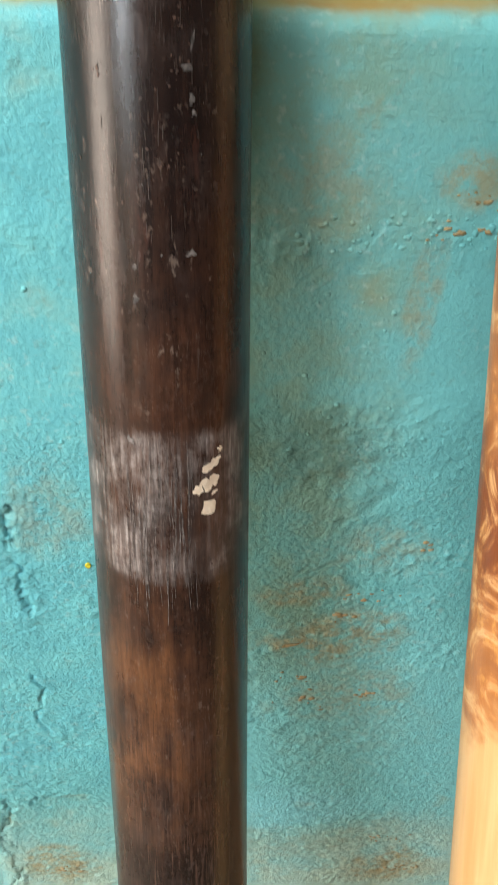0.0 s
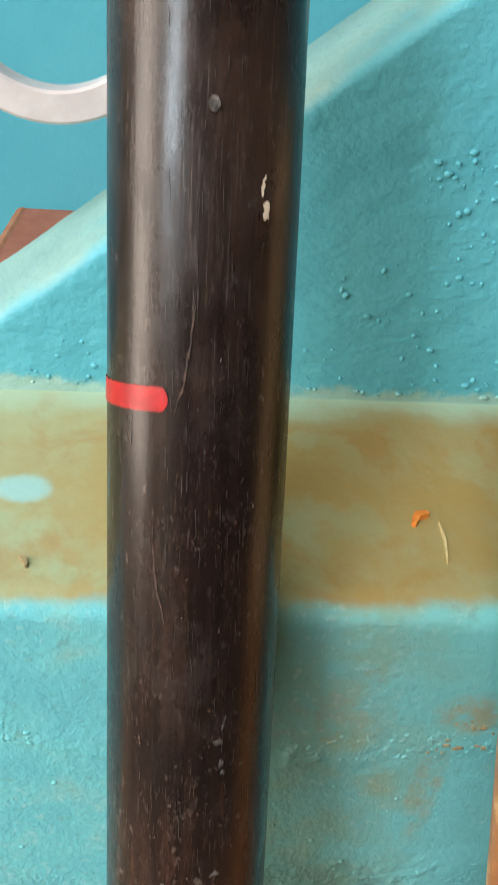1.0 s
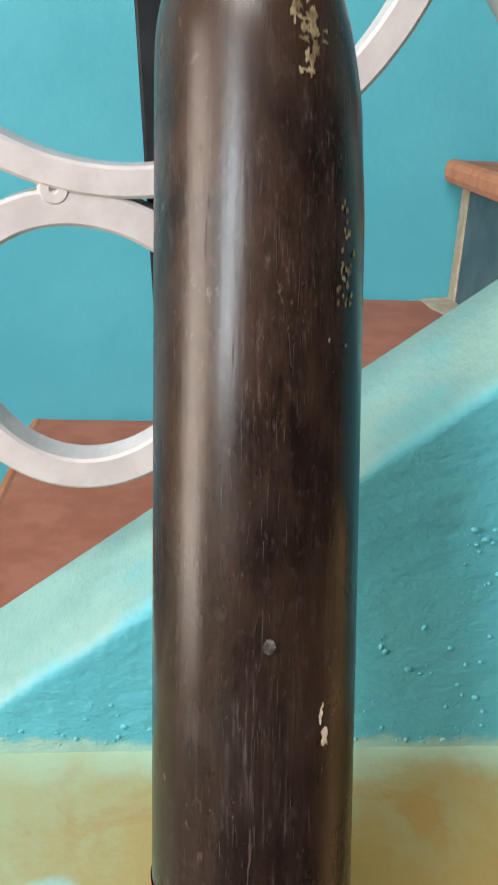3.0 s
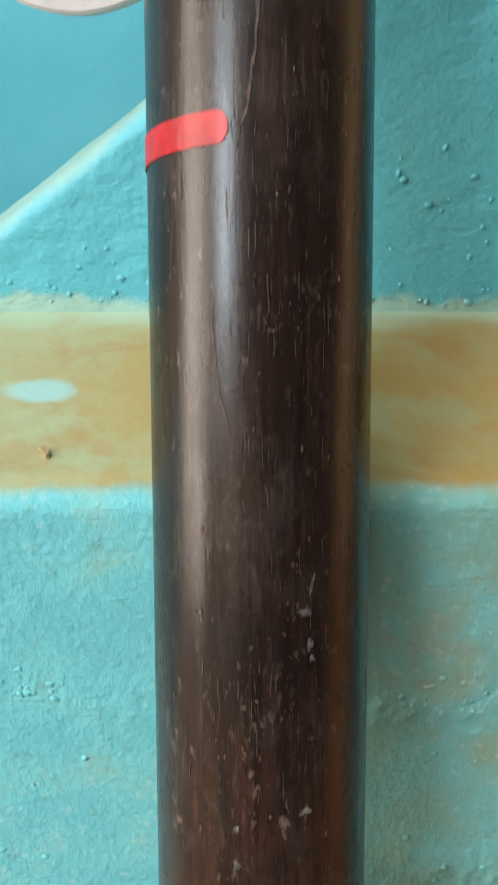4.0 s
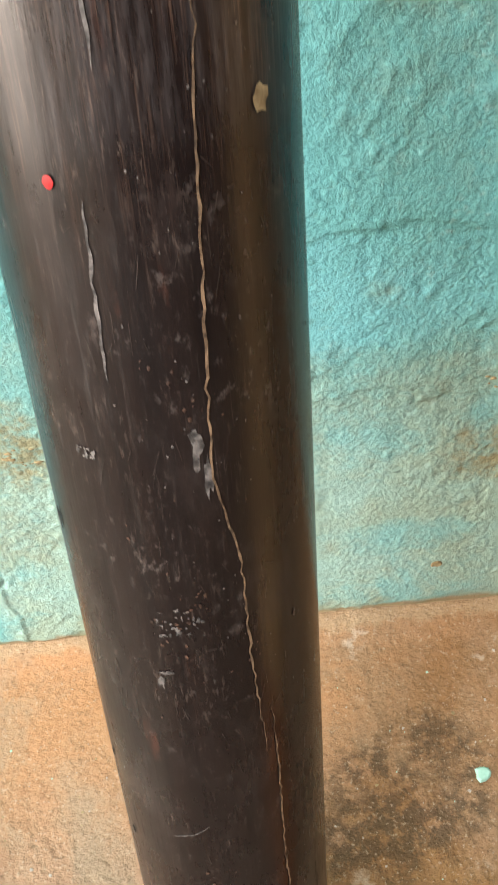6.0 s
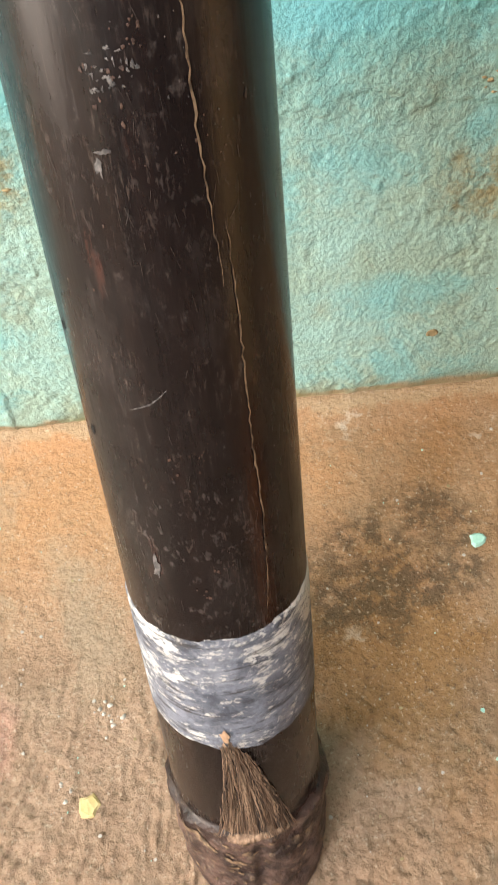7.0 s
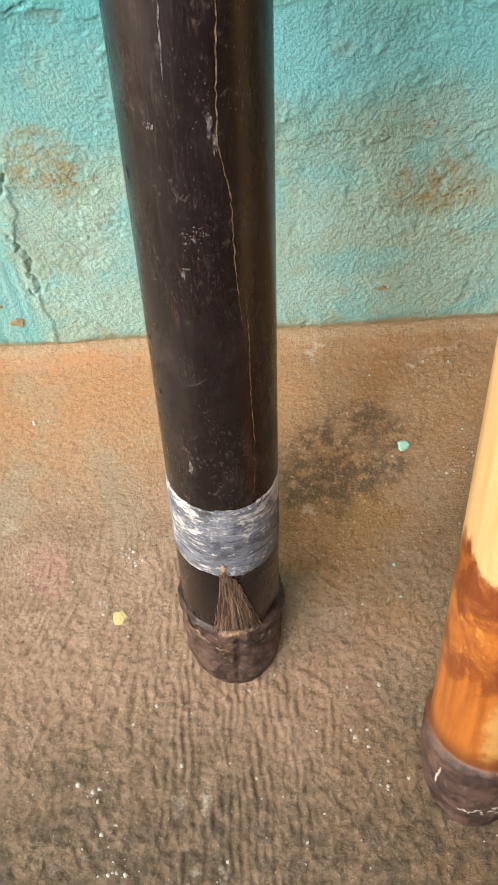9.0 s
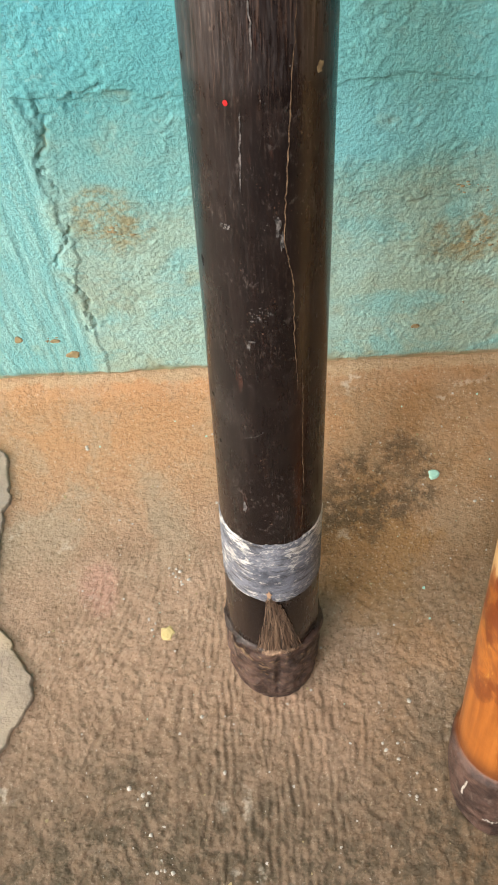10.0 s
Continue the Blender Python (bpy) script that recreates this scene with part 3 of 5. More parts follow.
M = {
    "lower": mat_lower_wall(), "upper": mat_upper_wall(),
    "far": mat_far_wall("smooth_turquoise_wall", (0.07, 0.35, 0.435), (0.09, 0.40, 0.485)),
    # near-black, so the unseen walls leave the pole's right side dark
    "room": mat_far_wall("dark_unseen_wall", (0.055, 0.039, 0.029), (0.075, 0.054, 0.040)),
    "warm": mat_far_wall("warm_cream_wall", (0.56, 0.45, 0.34), (0.64, 0.53, 0.41)),
    "ceiling": mat_far_wall("pale_ceiling_paint", (0.48, 0.46, 0.43), (0.54, 0.52, 0.49)),
    "floor": mat_floor(), "cement": mat_cement(), "pole": mat_dark_pole(), "band": mat_white_band(),
    "bamboo": mat_pale_bamboo(),
    "oxide": mat_plain("red_oxide_cement", (0.34, 0.115, 0.07), (0.42, 0.155, 0.10), 0.6, 22, 0.002, spec=0.25),
    "nose": mat_plain("worn_orange_step_edge", (0.40, 0.14, 0.065), (0.46, 0.20, 0.11), 0.6, 40, 0.002),
    "riser": mat_plain("dark_blue_grey_riser_paint", (0.045, 0.085, 0.105), (0.075, 0.12, 0.14), 0.55, 25, 0.002),
    "limewash": mat_plain("beige_mortar_and_old_limewash", (0.33, 0.27, 0.19), (0.43, 0.38, 0.29), 0.8, 60, 0.002),
    "white_iron": mat_plain("white_enamel_on_iron", (0.46, 0.42, 0.42), (0.54, 0.50, 0.50), 0.4, 60, 0.001),
    "black_iron": mat_plain("black_enamel_on_iron", (0.008, 0.009, 0.011), (0.016, 0.018, 0.02), 0.5, 70, 0.001, spec=0.2),
    "red": mat_plain("bright_red_paint", (0.27, 0.006, 0.009), (0.40, 0.014, 0.016), 0.35, 200, 0.0004),
    "cream": mat_plain("cream_filler", (0.62, 0.49, 0.36), (0.74, 0.62, 0.48), 0.7, 220, 0.001),
    "gold": mat_plain("flaked_yellowish_paint", (0.14, 0.09, 0.045), (0.36, 0.28, 0.16), 0.6, 220, 0.001),
    "tan": mat_plain("bare_bamboo_in_crack", (0.05, 0.031, 0.019), (0.25, 0.16, 0.095), 0.7, 260, 0.001),
    "fibre": mat_plain("torn_brown_fibres", (0.022, 0.013, 0.009), (0.135, 0.080, 0.048), 0.8, 18, 0.006, stretch=(20, 20, 1)),
    "strand": mat_plain("pale_frayed_fibres", (0.11, 0.063, 0.038), (0.30, 0.19, 0.12), 0.75, 30, 0.002, stretch=(16, 16, 1)),
    "splint": mat_plain("bare_pale_splinter", (0.26, 0.14, 0.075), (0.42, 0.26, 0.16), 0.7, 120, 0.002),
    "dust": mat_plain("grey_rub_marks", (0.03, 0.026, 0.024), (0.16, 0.14, 0.13), 0.7, 420, 0.0006),
    "wood_rub": mat_plain("brown_rub_marks", (0.022, 0.012, 0.009), (0.085, 0.045, 0.03), 0.6, 420, 0.0006),
    "hair": mat_plain("pale_brown_hair_scratches", (0.018, 0.012, 0.010), (0.055, 0.040, 0.033), 0.5, 300, 0.0004),
    "hole": mat_plain("black_hollow", (0.004, 0.003, 0.003), (0.01, 0.008, 0.007), 0.8, 100, 0.001),
    "mintchip": mat_plain("mint_paint_chip", (0.30, 0.52, 0.42), (0.38, 0.60, 0.50), 0.7, 120, 0.001),
    "yellowchip": mat_plain("yellow_paint_chip", (0.50, 0.37, 0.15), (0.58, 0.45, 0.22), 0.7, 120, 0.001),
    "whitechip": mat_plain("white_lime_speck", (0.36, 0.32, 0.27), (0.52, 0.47, 0.41), 0.8, 150, 0.001),
    "orangechip": mat_plain("orange_wood_shaving", (0.60, 0.17, 0.02), (0.70, 0.26, 0.05), 0.6, 150, 0.001),
    "rustchip": mat_plain("bare_brown_plaster", (0.25, 0.19, 0.095), (0.35, 0.27, 0.14), 0.85, 120, 0.002),
    "brightyellow": mat_plain("bright_yellow_paint_dot", (0.46, 0.42, 0.02), (0.54, 0.48, 0.04), 0.6, 120, 0.001),
    "earth": mat_plain("bare_earth", (0.20, 0.14, 0.09), (0.28, 0.2, 0.13), 0.95, 3, 0.02),
}

# ============ geometry helpers ============
RNG = np.random.default_rng(7)


@functools.lru_cache(None)
def noise_table(seed):
    return np.random.default_rng(seed).random((256, 256)) * 2 - 1


def fbm(x, y, scale, octaves=4, seed=0, gain=0.5, turn=0.0):
    """Smooth value noise in two dimensions, about -1 to 1."""
    out, amp, tot = np.zeros(np.broadcast(x, y).shape), 1.0, 0.0
    for o in range(octaves):
        tab = noise_table(seed * 31 + o)
        c, w = math.cos(turn * (o + 1)), math.sin(turn * (o + 1))
        u, v = (c * np.asarray(x) - w * np.asarray(y)) * scale + 37.3, (w * np.asarray(x) + c * np.asarray(y)) * scale + 71.7
        i, j = np.floor(u).astype(int), np.floor(v).astype(int)
        a, b = u - i, v - j
        a, b = a * a * (3 - 2 * a), b * b * (3 - 2 * b)
        g = lambda p, q: tab[p % 256, q % 256]
        out = out + amp * ((g(i, j) * (1 - a) + g(i + 1, j) * a) * (1 - b) + (g(i, j + 1) * (1 - a) + g(i + 1, j + 1) * a) * b)
        tot, amp, scale = tot + amp, amp * gain, scale * 2
    return out / tot


def grit(x, y, scale, octaves=3, seed=0, gain=0.55):
    """Noise whose layers are turned against each other, so that no grid shows."""
    return fbm(x, y, scale, octaves, seed, gain, 0.77)


def sstep(v, lo, hi):
    k = np.clip((np.asarray(v) - lo) / (hi - lo), 0, 1)
    return k * k * (3 - 2 * k)


def mesh_from(name, verts, faces, mat, smooth=True):
    me = bpy.data.meshes.new(name)
    me.from_pydata([tuple(map(float, v)) for v in verts], [], [tuple(map(int, q)) for q in faces])
    me.materials.append(mat)
    if smooth:
        me.polygons.foreach_set("use_smooth", [True] * len(me.polygons))
    me.update()
    return me


def grid_faces(nu, nv, wrap=False):
    i, j = np.meshgrid(np.arange(nu if wrap else nu - 1), np.arange(nv - 1), indexing="ij")
    i2 = (i + 1) % nu
    return np.stack([i * nv + j, i2 * nv + j, i2 * nv + j + 1, i * nv + j + 1], -1).reshape(-1, 4)


def part(name, me, parent, label=""):
    ob = new(name, me)
    ob.parent = parent
    return tagged(ob, label) if label else ob


def box_bm(bm, lo, hi, bevel=0.0):
    r = bmesh.ops.create_cube(bm, size=1.0)
    for v in r["verts"]:
        v.co = Vector([(lo[k] + hi[k]) / 2 + v.co[k] * (hi[k] - lo[k]) for k in range(3)])
    if bevel:
        es = {e for v in r["verts"] for e in v.link_edges}
        bmesh.ops.bevel(bm, geom=list(es), offset=bevel, segments=2, affect="EDGES", profile=0.5)


def box(name, lo, hi, mat, bevel=0.0):
    bm = bmesh.new()
    box_bm(bm, lo, hi, bevel)
    me = bpy.data.meshes.new(name)
    bm.to_mesh(me)
    bm.free()
    me.materials.append(mat)
    return me


def structure(name, me, label, category):
    return tagged(new(name, me), label, category, kind="structure")


# ============ large structure ============
LEDGE_Z, LEDGE_RISE, UP_Y = 0.768, 0.1414, 0.116
STR_A, STR_B, STR_Y = 0.884, 0.758, 0.195
dense_x = np.concatenate([np.linspace(-2.7, -0.26, 10), np.linspace(-0.25, 0.25, 500), np.linspace(0.26, 2.3, 10)])


def near_line(X, Z, pts):
    """Distance from points of the wall's face to a broken line."""
    best = np.full(np.shape(X), 9.0)
    for (x0, z0), (x1, z1) in zip(pts, pts[1:]):
        dx, dz = x1 - x0, z1 - z0
        k = np.clip(((X - x0) * dx + (Z - z0) * dz) / (dx * dx + dz * dz), 0, 1)
        best = np.minimum(best, np.hypot(X - x0 - k * dx, Z - z0 - k * dz))
    return best


CRACKS = (
    [(-0.114, 0.299), (-0.124, 0.263), (-0.123, 0.222), (-0.122, 0.196), (-0.136, 0.15), (-0.124, 0.122), (-0.126, 0.071)],
    [(-0.114, 0.301), (-0.099, 0.295), (-0.077, 0.307)],
    [(-0.066, 0.574), (-0.072, 0.564), (-0.078, 0.553), (-0.08, 0.526), (-0.079, 0.49)],
    [(-0.082, 0.439), (-0.078, 0.423), (-0.084, 0.4), (-0.08, 0.376)],
)


def wall_h(X, Z, S, face=True):
    """How far the plaster stands out of the low wall's face."""
    lim = 0.588 + 0.02 * fbm(X, S, 9, 4, 3) + 0.034 * sstep(X, -0.03, 0.05)
    rough = 1 - sstep(Z, lim - 0.012, lim + 0.006)
    band = np.exp(-((Z - 0.695 - 0.012 * fbm(X, S, 12, 3, 5)) / 0.011) ** 2) * sstep(fbm(X, S, 11, 3, 6), -0.25, 0.2)
    rough = np.maximum(rough, 0.8 * band)
    brushed = (1 - sstep(X + 0.02 * fbm(X, S, 22, 4, 8), -0.138, -0.128)) * (Z < 0.5)
    rough = rough * (1 - 0.85 * brushed)
    rough = np.maximum(rough, 0.10 + 0.15 * sstep(fbm(X, S, 20, 3, 9), 0.0, 0.4))
    rough = np.where(face, rough, 0.12)
    g = grit(X, S, 150, 3, 11, 0.62)
    patch = 0.35 + 0.65 * sstep(grit(X, S, 26, 3, 10), -0.25, 0.2)
    h = rough * patch * (0.0007 * g + 0.0013 * np.maximum(grit(X, S, 210, 2, 13) - 0.22, 0) - 0.0012 * np.maximum(grit(X, S, 120, 2, 17) - 0.34, 0)) + rough * 0.0006 * grit(X, S, 34, 3, 12)
    # edges of broken plaster layers
    lay = sstep(X + 0.010 * fbm(X, S, 28, 4, 18) + 0.03 * np.maximum(Z - 0.16, 0), -0.1262, -0.1240) * (1 - sstep(Z + 0.012 * fbm(X, S, 30, 4, 19), 0.296, 0.300))
    lay2 = sstep(Z + 0.02 * fbm(X, S, 18, 4, 20), 0.205, 0.2075) * sstep(X, 0.02, 0.05) * (1 - sstep(Z, 0.34, 0.40))
    h = h - 0.0012 * lay + 0.0008 * lay2
    wx, wz = X + 0.009 * grit(X, S, 70, 4, 24, 0.75), Z + 0.009 * grit(X, S, 70, 4, 25, 0.75)
    for k, line in enumerate(CRACKS):
        d = near_line(wx, wz, line)
        h = h - 0.0024 * np.exp(-((d / 0.0010) ** 2)) * sstep(fbm(X, S, 60, 3, 26 + k), -0.25, 0.05) + 0.0003 * np.exp(-(((d - 0.004) / 0.003) ** 2))
    h = h + 0.0010 * fbm(X, S, 5, 2, 14) + 0.0007 * rough
    h = h + 0.0005 * fbm(X, S * 0.05, 230, 2, 15) * brushed
    # broken plaster along the foot of the wall
    return h - 0.004 * (1 - sstep(Z, 0.0, 0.02 + 0.014 * fbm(X, S * 0, 30, 4, 16)))


def wall_at(x, z):
    """The y of the low wall's face at one place."""
    return -float(wall_h(np.float64(x), np.float64(z), np.float64(z + 0.02)))


def build_plinth():
    """Low wall with a sloping top, swept along x, its plaster rough below and smoother above."""
    zs = np.concatenate([np.linspace(-0.02, 0.76, 720)])
    prof = [(0.0, z, (0, -1)) for z in zs]
    for k in range(1, 9):
        a = radians(90 * k / 9)
        prof.append((0.007 * (1 - math.cos(a)), 0.761 + 0.007 * math.sin(a), (-math.cos(a), math.sin(a))))
    for y in np.linspace(0.009, UP_Y + 0.004, 50):
        prof.append((y, LEDGE_Z + LEDGE_RISE * y, (-0.14, 0.99)))
    py = np.array([p[0] for p in prof])
    pz = np.array([p[1] for p in prof])
    face = np.arange(len(prof)) < len(zs)
    ny = np.where(face, -1.0, np.array([p[2][0] for p in prof]))
    nz = np.where(face, 0.0, np.array([p[2][1] for p in prof]))
    run = np.cumsum(np.concatenate([[0], np.hypot(np.diff(py), np.diff(pz))]))
    X, S = np.meshgrid(dense_x, run, indexing="ij")
    Z = np.broadcast_to(pz, X.shape)
    h = wall_h(X, Z, S, np.broadcast_to(face, X.shape))
    fade = sstep(S, 0.0, 0.01)
    Y2 = np.broadcast_to(py, X.shape) + np.broadcast_to(ny, X.shape) * h * fade
    Z2 = Z + np.broadcast_to(nz, X.shape) * h * fade
    V = np.stack([X, Y2, Z2], -1).reshape(-1, 3)
    F = grid_faces(len(dense_x), len(prof))
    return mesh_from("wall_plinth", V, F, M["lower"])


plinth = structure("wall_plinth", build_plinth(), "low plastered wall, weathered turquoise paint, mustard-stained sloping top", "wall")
structure("wall_plinth_core", box("wall_plinth_core", (-2.7, 0.012, -0.02), (2.3, 0.112, 0.755), M["room"]), "hidden brick core of the low wall", "wall")


def build_stringer():
    """Side wall of the stairs: its face, its rounded sloping top and its back."""
    xs = np.concatenate([np.linspace(-1.0, -0.34, 8), np.linspace(-0.33, 0.4, 260), np.linspace(0.42, 1.6, 10)])
    us = np.linspace(0, 1, 130)
    rows = []
    for x in xs:
        top = STR_A + STR_B * x
        col = []
        for u in us[:90]:
            lo = 0.40
            col.append((UP_Y, lo + (top - 0.004 - lo) * (u / us[89])))
        for k in range(1, 8):
            a = radians(90 * k / 7)
            col.append((UP_Y + 0.007 * (1 - math.cos(a)), top - 0.004 + 0.007 * math.sin(a)))
        for y in np.linspace(UP_Y + 0.010, STR_Y - 0.004, 25):
            col.append((y, top + 0.003 + 0.003 * (y - UP_Y) / 0.08))
        for k in range(1, 5):
            a = radians(90 * k / 4)
            col.append((STR_Y - 0.004 + 0.004 * math.sin(a), top + 0.002 + 0.004 * math.cos(a)))
        col.append((STR_Y, 0.2))
        rows.append(col)
    A = np.array(rows)
    X = np.repeat(xs[:, None], A.shape[1], 1)
    S = A[..., 1] - A[..., 0]
    h = 0.0008 * fbm(X, S, 6, 2, 21) + 0.0006 * fbm(X, S, 60, 4, 22)
    k = np.arange(A.shape[1])
    Y = A[..., 0] - np.where(k < 94, h, 0)
    Z = A[..., 1] + np.where((k >= 90) & (k < 122), h, 0)
    V = np.stack([X, Y, Z], -1).reshape(-1, 3)
    return mesh_from("wall_stringer", V, grid_faces(len(xs), A.shape[1]), M["upper"])


structure("wall_stringer", build_stringer(), "turquoise stair side wall with a sloping mint-green top", "wall")

# floor: brushed rough concrete under the poles, coarse beyond


def build_floor():
    xs = np.concatenate([np.linspace(-2.8, -0.27, 10), np.linspace(-0.26, 0.27, 430), np.linspace(0.28, 2.3, 10)])
    ys = np.concatenate([np.linspace(-2.5, -0.54, 10), np.linspace(-0.53, 0.006, 420)])
    X, Y = np.meshgrid(xs, ys, indexing="ij")
    h = floor_h(X, Y)
    V = np.stack([X, Y, h], -1).reshape(-1, 3)
    return mesh_from("floor", V, grid_faces(len(xs), len(ys)), M["floor"])


def floor_h(X, Y):
    """Height of the brushed concrete."""
    lean = 0.5 * (Y + 0.2) * sstep(-X, 0.05, 0.14)
    wav = X - lean + 0.010 * grit(X, Y, 9, 2, 31) + 0.0030 * grit(X, Y, 45, 2, 38)
    ridge = np.abs(np.sin(wav * 540 + 1.5 * grit(X, Y, 40, 2, 32)))
    zone = sstep(-Y + 0.06 * grit(X, Y, 11, 3, 33), 0.13, 0.25)
    broken = sstep(grit(X * 2.2, Y, 48, 3, 34, 0.6), -0.22, 0.22)
    side = (1 - 0.85 * sstep(X + 0.04 * grit(X, Y, 14, 2, 40), 0.01, 0.09)) * (1 - 0.5 * sstep(-Y, 0.36, 0.42)) * (1 - 0.8 * sstep(-X, 0.115, 0.15) * sstep(-Y, 0.22, 0.28))
    h = 0.0017 * zone * (ridge - 0.62) * broken * side
    pits = np.maximum(grit(X, Y, 150, 2, 39) - 0.12, 0)
    h = h + (0.0015 * grit(X, Y, 260, 2, 35, 0.65) - 0.0016 * pits) * (0.35 + 0.65 * zone) + 0.0016 * grit(X, Y, 14, 3, 36)
    h = h - 0.0026
    # fillet of mortar at the foot of the wall
    return h + 0.006 * sstep(Y, -0.022 + 0.006 * fbm(X, Y * 0, 30, 3, 37), 0.004)


structure("floor", build_floor(), "rough brushed concrete floor with ochre stains and dark patches", "floor")


def build_skim():
    """Thin layer of cement with a broken edge, lying on the floor."""
    ys = np.linspace(-0.75, -0.008, 420)
    edge = -0.206 + 0.012 * fbm(ys, ys * 0, 10, 3, 41) + 0.010 * fbm(ys, ys * 0, 50, 5, 42, 0.65) + 0.034 * np.exp(-((ys + 0.262) / 0.045) ** 2) - 0.07 * sstep(ys, -0.075, -0.02)
    ts = np.concatenate([np.linspace(0, 0.9, 16), np.linspace(0.92, 0.985, 8), np.linspace(0.988, 1, 8)])
    V = []
    for y, e in zip(ys, edge):
        for t in ts:
            x = -0.75 + (e + 0.75) * t
            d = e - x
            z = 0.0042 * float(sstep(d, -0.0004, 0.0012)) * (1 - 0.4 * float(sstep(d, 0.003, 0.03))) + 0.001 * float(fbm(x, y, 60, 3, 43)) - 0.0022
            V.append((x, y, z if t < 1 else -0.006))
    return mesh_from("floor_cement_skim", V, grid_faces(len(ys), len(ts)), M["cement"])


structure("floor_cement_skim", build_skim(), "grey cement layer with a broken edge on the floor", "floor")

# far wall, then an unseen shell added to shape light and reflections
T = 0.15
FY = -2.45
structure("wall_far", box("wall_far", (-3.0, 0.912, -0.1), (2.6, 1.06, 2.8), M["far"]), "smooth turquoise wall behind the stairs", "wall")
structure("wall_left", box("wall_left", (-2.95, -0.19, -0.1), (-2.8, 0.912, 2.8), M["warm"]), "unseen warm cream side wall, added to shape the light", "wall")
structure("wall_left_pier", box("wall_left_pier", (-2.95, FY, -0.1), (-2.8, -1.81, 2.8), M["warm"]), "unseen warm cream pier, added to shape the light", "wall")
structure("beam_left", box("beam_left", (-2.95, -1.81, 2.46), (-2.8, -0.19, 2.8), M["warm"]), "unseen cream beam, added over the side lamp's opening", "beam")
structure("wall_right", box("wall_right", (2.3, FY, -0.1), (2.45, 0.912, 2.8), M["room"]), "unseen brown side wall, added to keep reflections dark", "wall")


def boxes_mesh(name, spans, mat):
    bm = bmesh.new()
    for lo, hi in spans:
        box_bm(bm, lo, hi)
    me = bpy.data.meshes.new(name)
    bm.to_mesh(me)
    bm.free()
    me.materials.append(mat)
    return me


F0 = FY - T
structure("wall_front", box("wall_front", (-1.2, F0, -0.1), (2.45, FY, 2.8), M["room"]), "unseen brown front wall, added to keep reflections dark", "wall")
structure("wall_front_bay", boxes_mesh("wall_front_bay", [((-2.95, F0, -0.1), (-2.39, FY, 2.8)), ((-2.39, F0, -0.1), (-1.41, FY, 1.54)), ((-2.39, F0, 2.76), (-1.41, FY, 2.8)), ((-1.41, F0, -0.1), (-1.202, FY, 2.8))], M["warm"]), "unseen cream front wall, added round the front lamp's opening", "wall")


def ceiling_mesh():
    bm = bmesh.new()
    for lo, hi in (((-2.95, FY - T), (-1.46, 1.06)), ((-0.14, FY - T), (2.6, 1.06)), ((-1.46, FY - T), (-0.14, -1.76)), ((-1.46, -0.54), (-0.14, 1.06))):
        box_bm(bm, (lo[0], lo[1], 2.8), (hi[0], hi[1], 2.95))
    me = bpy.data.meshes.new("ceiling")
    bm.to_mesh(me)
    bm.free()
    me.materials.append(M["ceiling"])
    return me


structure("ceiling", ceiling_mesh(), "unseen pale ceiling, added round the overhead lamp's opening", "ceiling")
structure("ground", box("ground", (-60, -60, -0.3), (60, 60, -0.1), M["earth"]), "unseen bare earth, added outside the shell", "ground")

# stairs behind the side wall
GO, RISE, X1, Z1 = 0.261, 0.175, -0.241, 0.614
stairs = tagged(new("staircase"), "concrete staircase with red-oxide treads and dark blue risers", "stairs", kind="structure")


def tread_mesh(x, z):
    bm = bmesh.new()
    box_bm(bm, (x, 0.197, z - 0.026), (x + GO + 0.03, 0.910, z), 0.010)
    me = bpy.data.meshes.new("tread")
    bm.to_mesh(me)
    bm.free()
    me.materials.append(M["oxide"])
    return me


def fillet_mesh(x, z):
    """Thin uneven smear of mortar along the foot of a riser, wider towards the wall."""
    V, ys = [], np.linspace(0.60, 0.9085, 40)
    for y in ys:
        w = 0.008 + 0.034 * float(sstep(y, 0.72, 0.90)) + 0.006 * float(fbm(y, z, 30, 3, 45))
        for u, h in ((0, 0.005), (0.35, 0.003), (0.8, 0.0018), (1.0, -0.001)):
            V.append((x - w * u, y, z + h))
    return mesh_from("mortar_fillet", V, grid_faces(len(ys), 4), M["limewash"])


for k in range(-2, 4):
    x, z = X1 + GO * k, Z1 + RISE * k
    part("tread", tread_mesh(x, z), stairs)
    part("riser", box("riser", (x + 0.026, 0.199, z - RISE), (x + GO + 0.024, 0.908, z - 0.025), M["riser"], 0.003), stairs)
    part("riser_margin", box("riser_margin", (x + 0.0235, 0.882, z - RISE), (x + 0.028, 0.909, z - 0.027), M["limewash"], 0.002), stairs, "unpainted pale margin of the riser")
    part("mortar_fillet", fillet_mesh(x + 0.0255, z - RISE), stairs, "beige mortar smear in the inner corner of the step")
    part("nosing", box("nosing", (x - 0.004, 0.199, z - 0.027), (x + 0.016, 0.908, z + 0.0015), M["nose"], 0.009), stairs, "worn orange rounded step edge")

# ============ railing ============
RY = 0.158


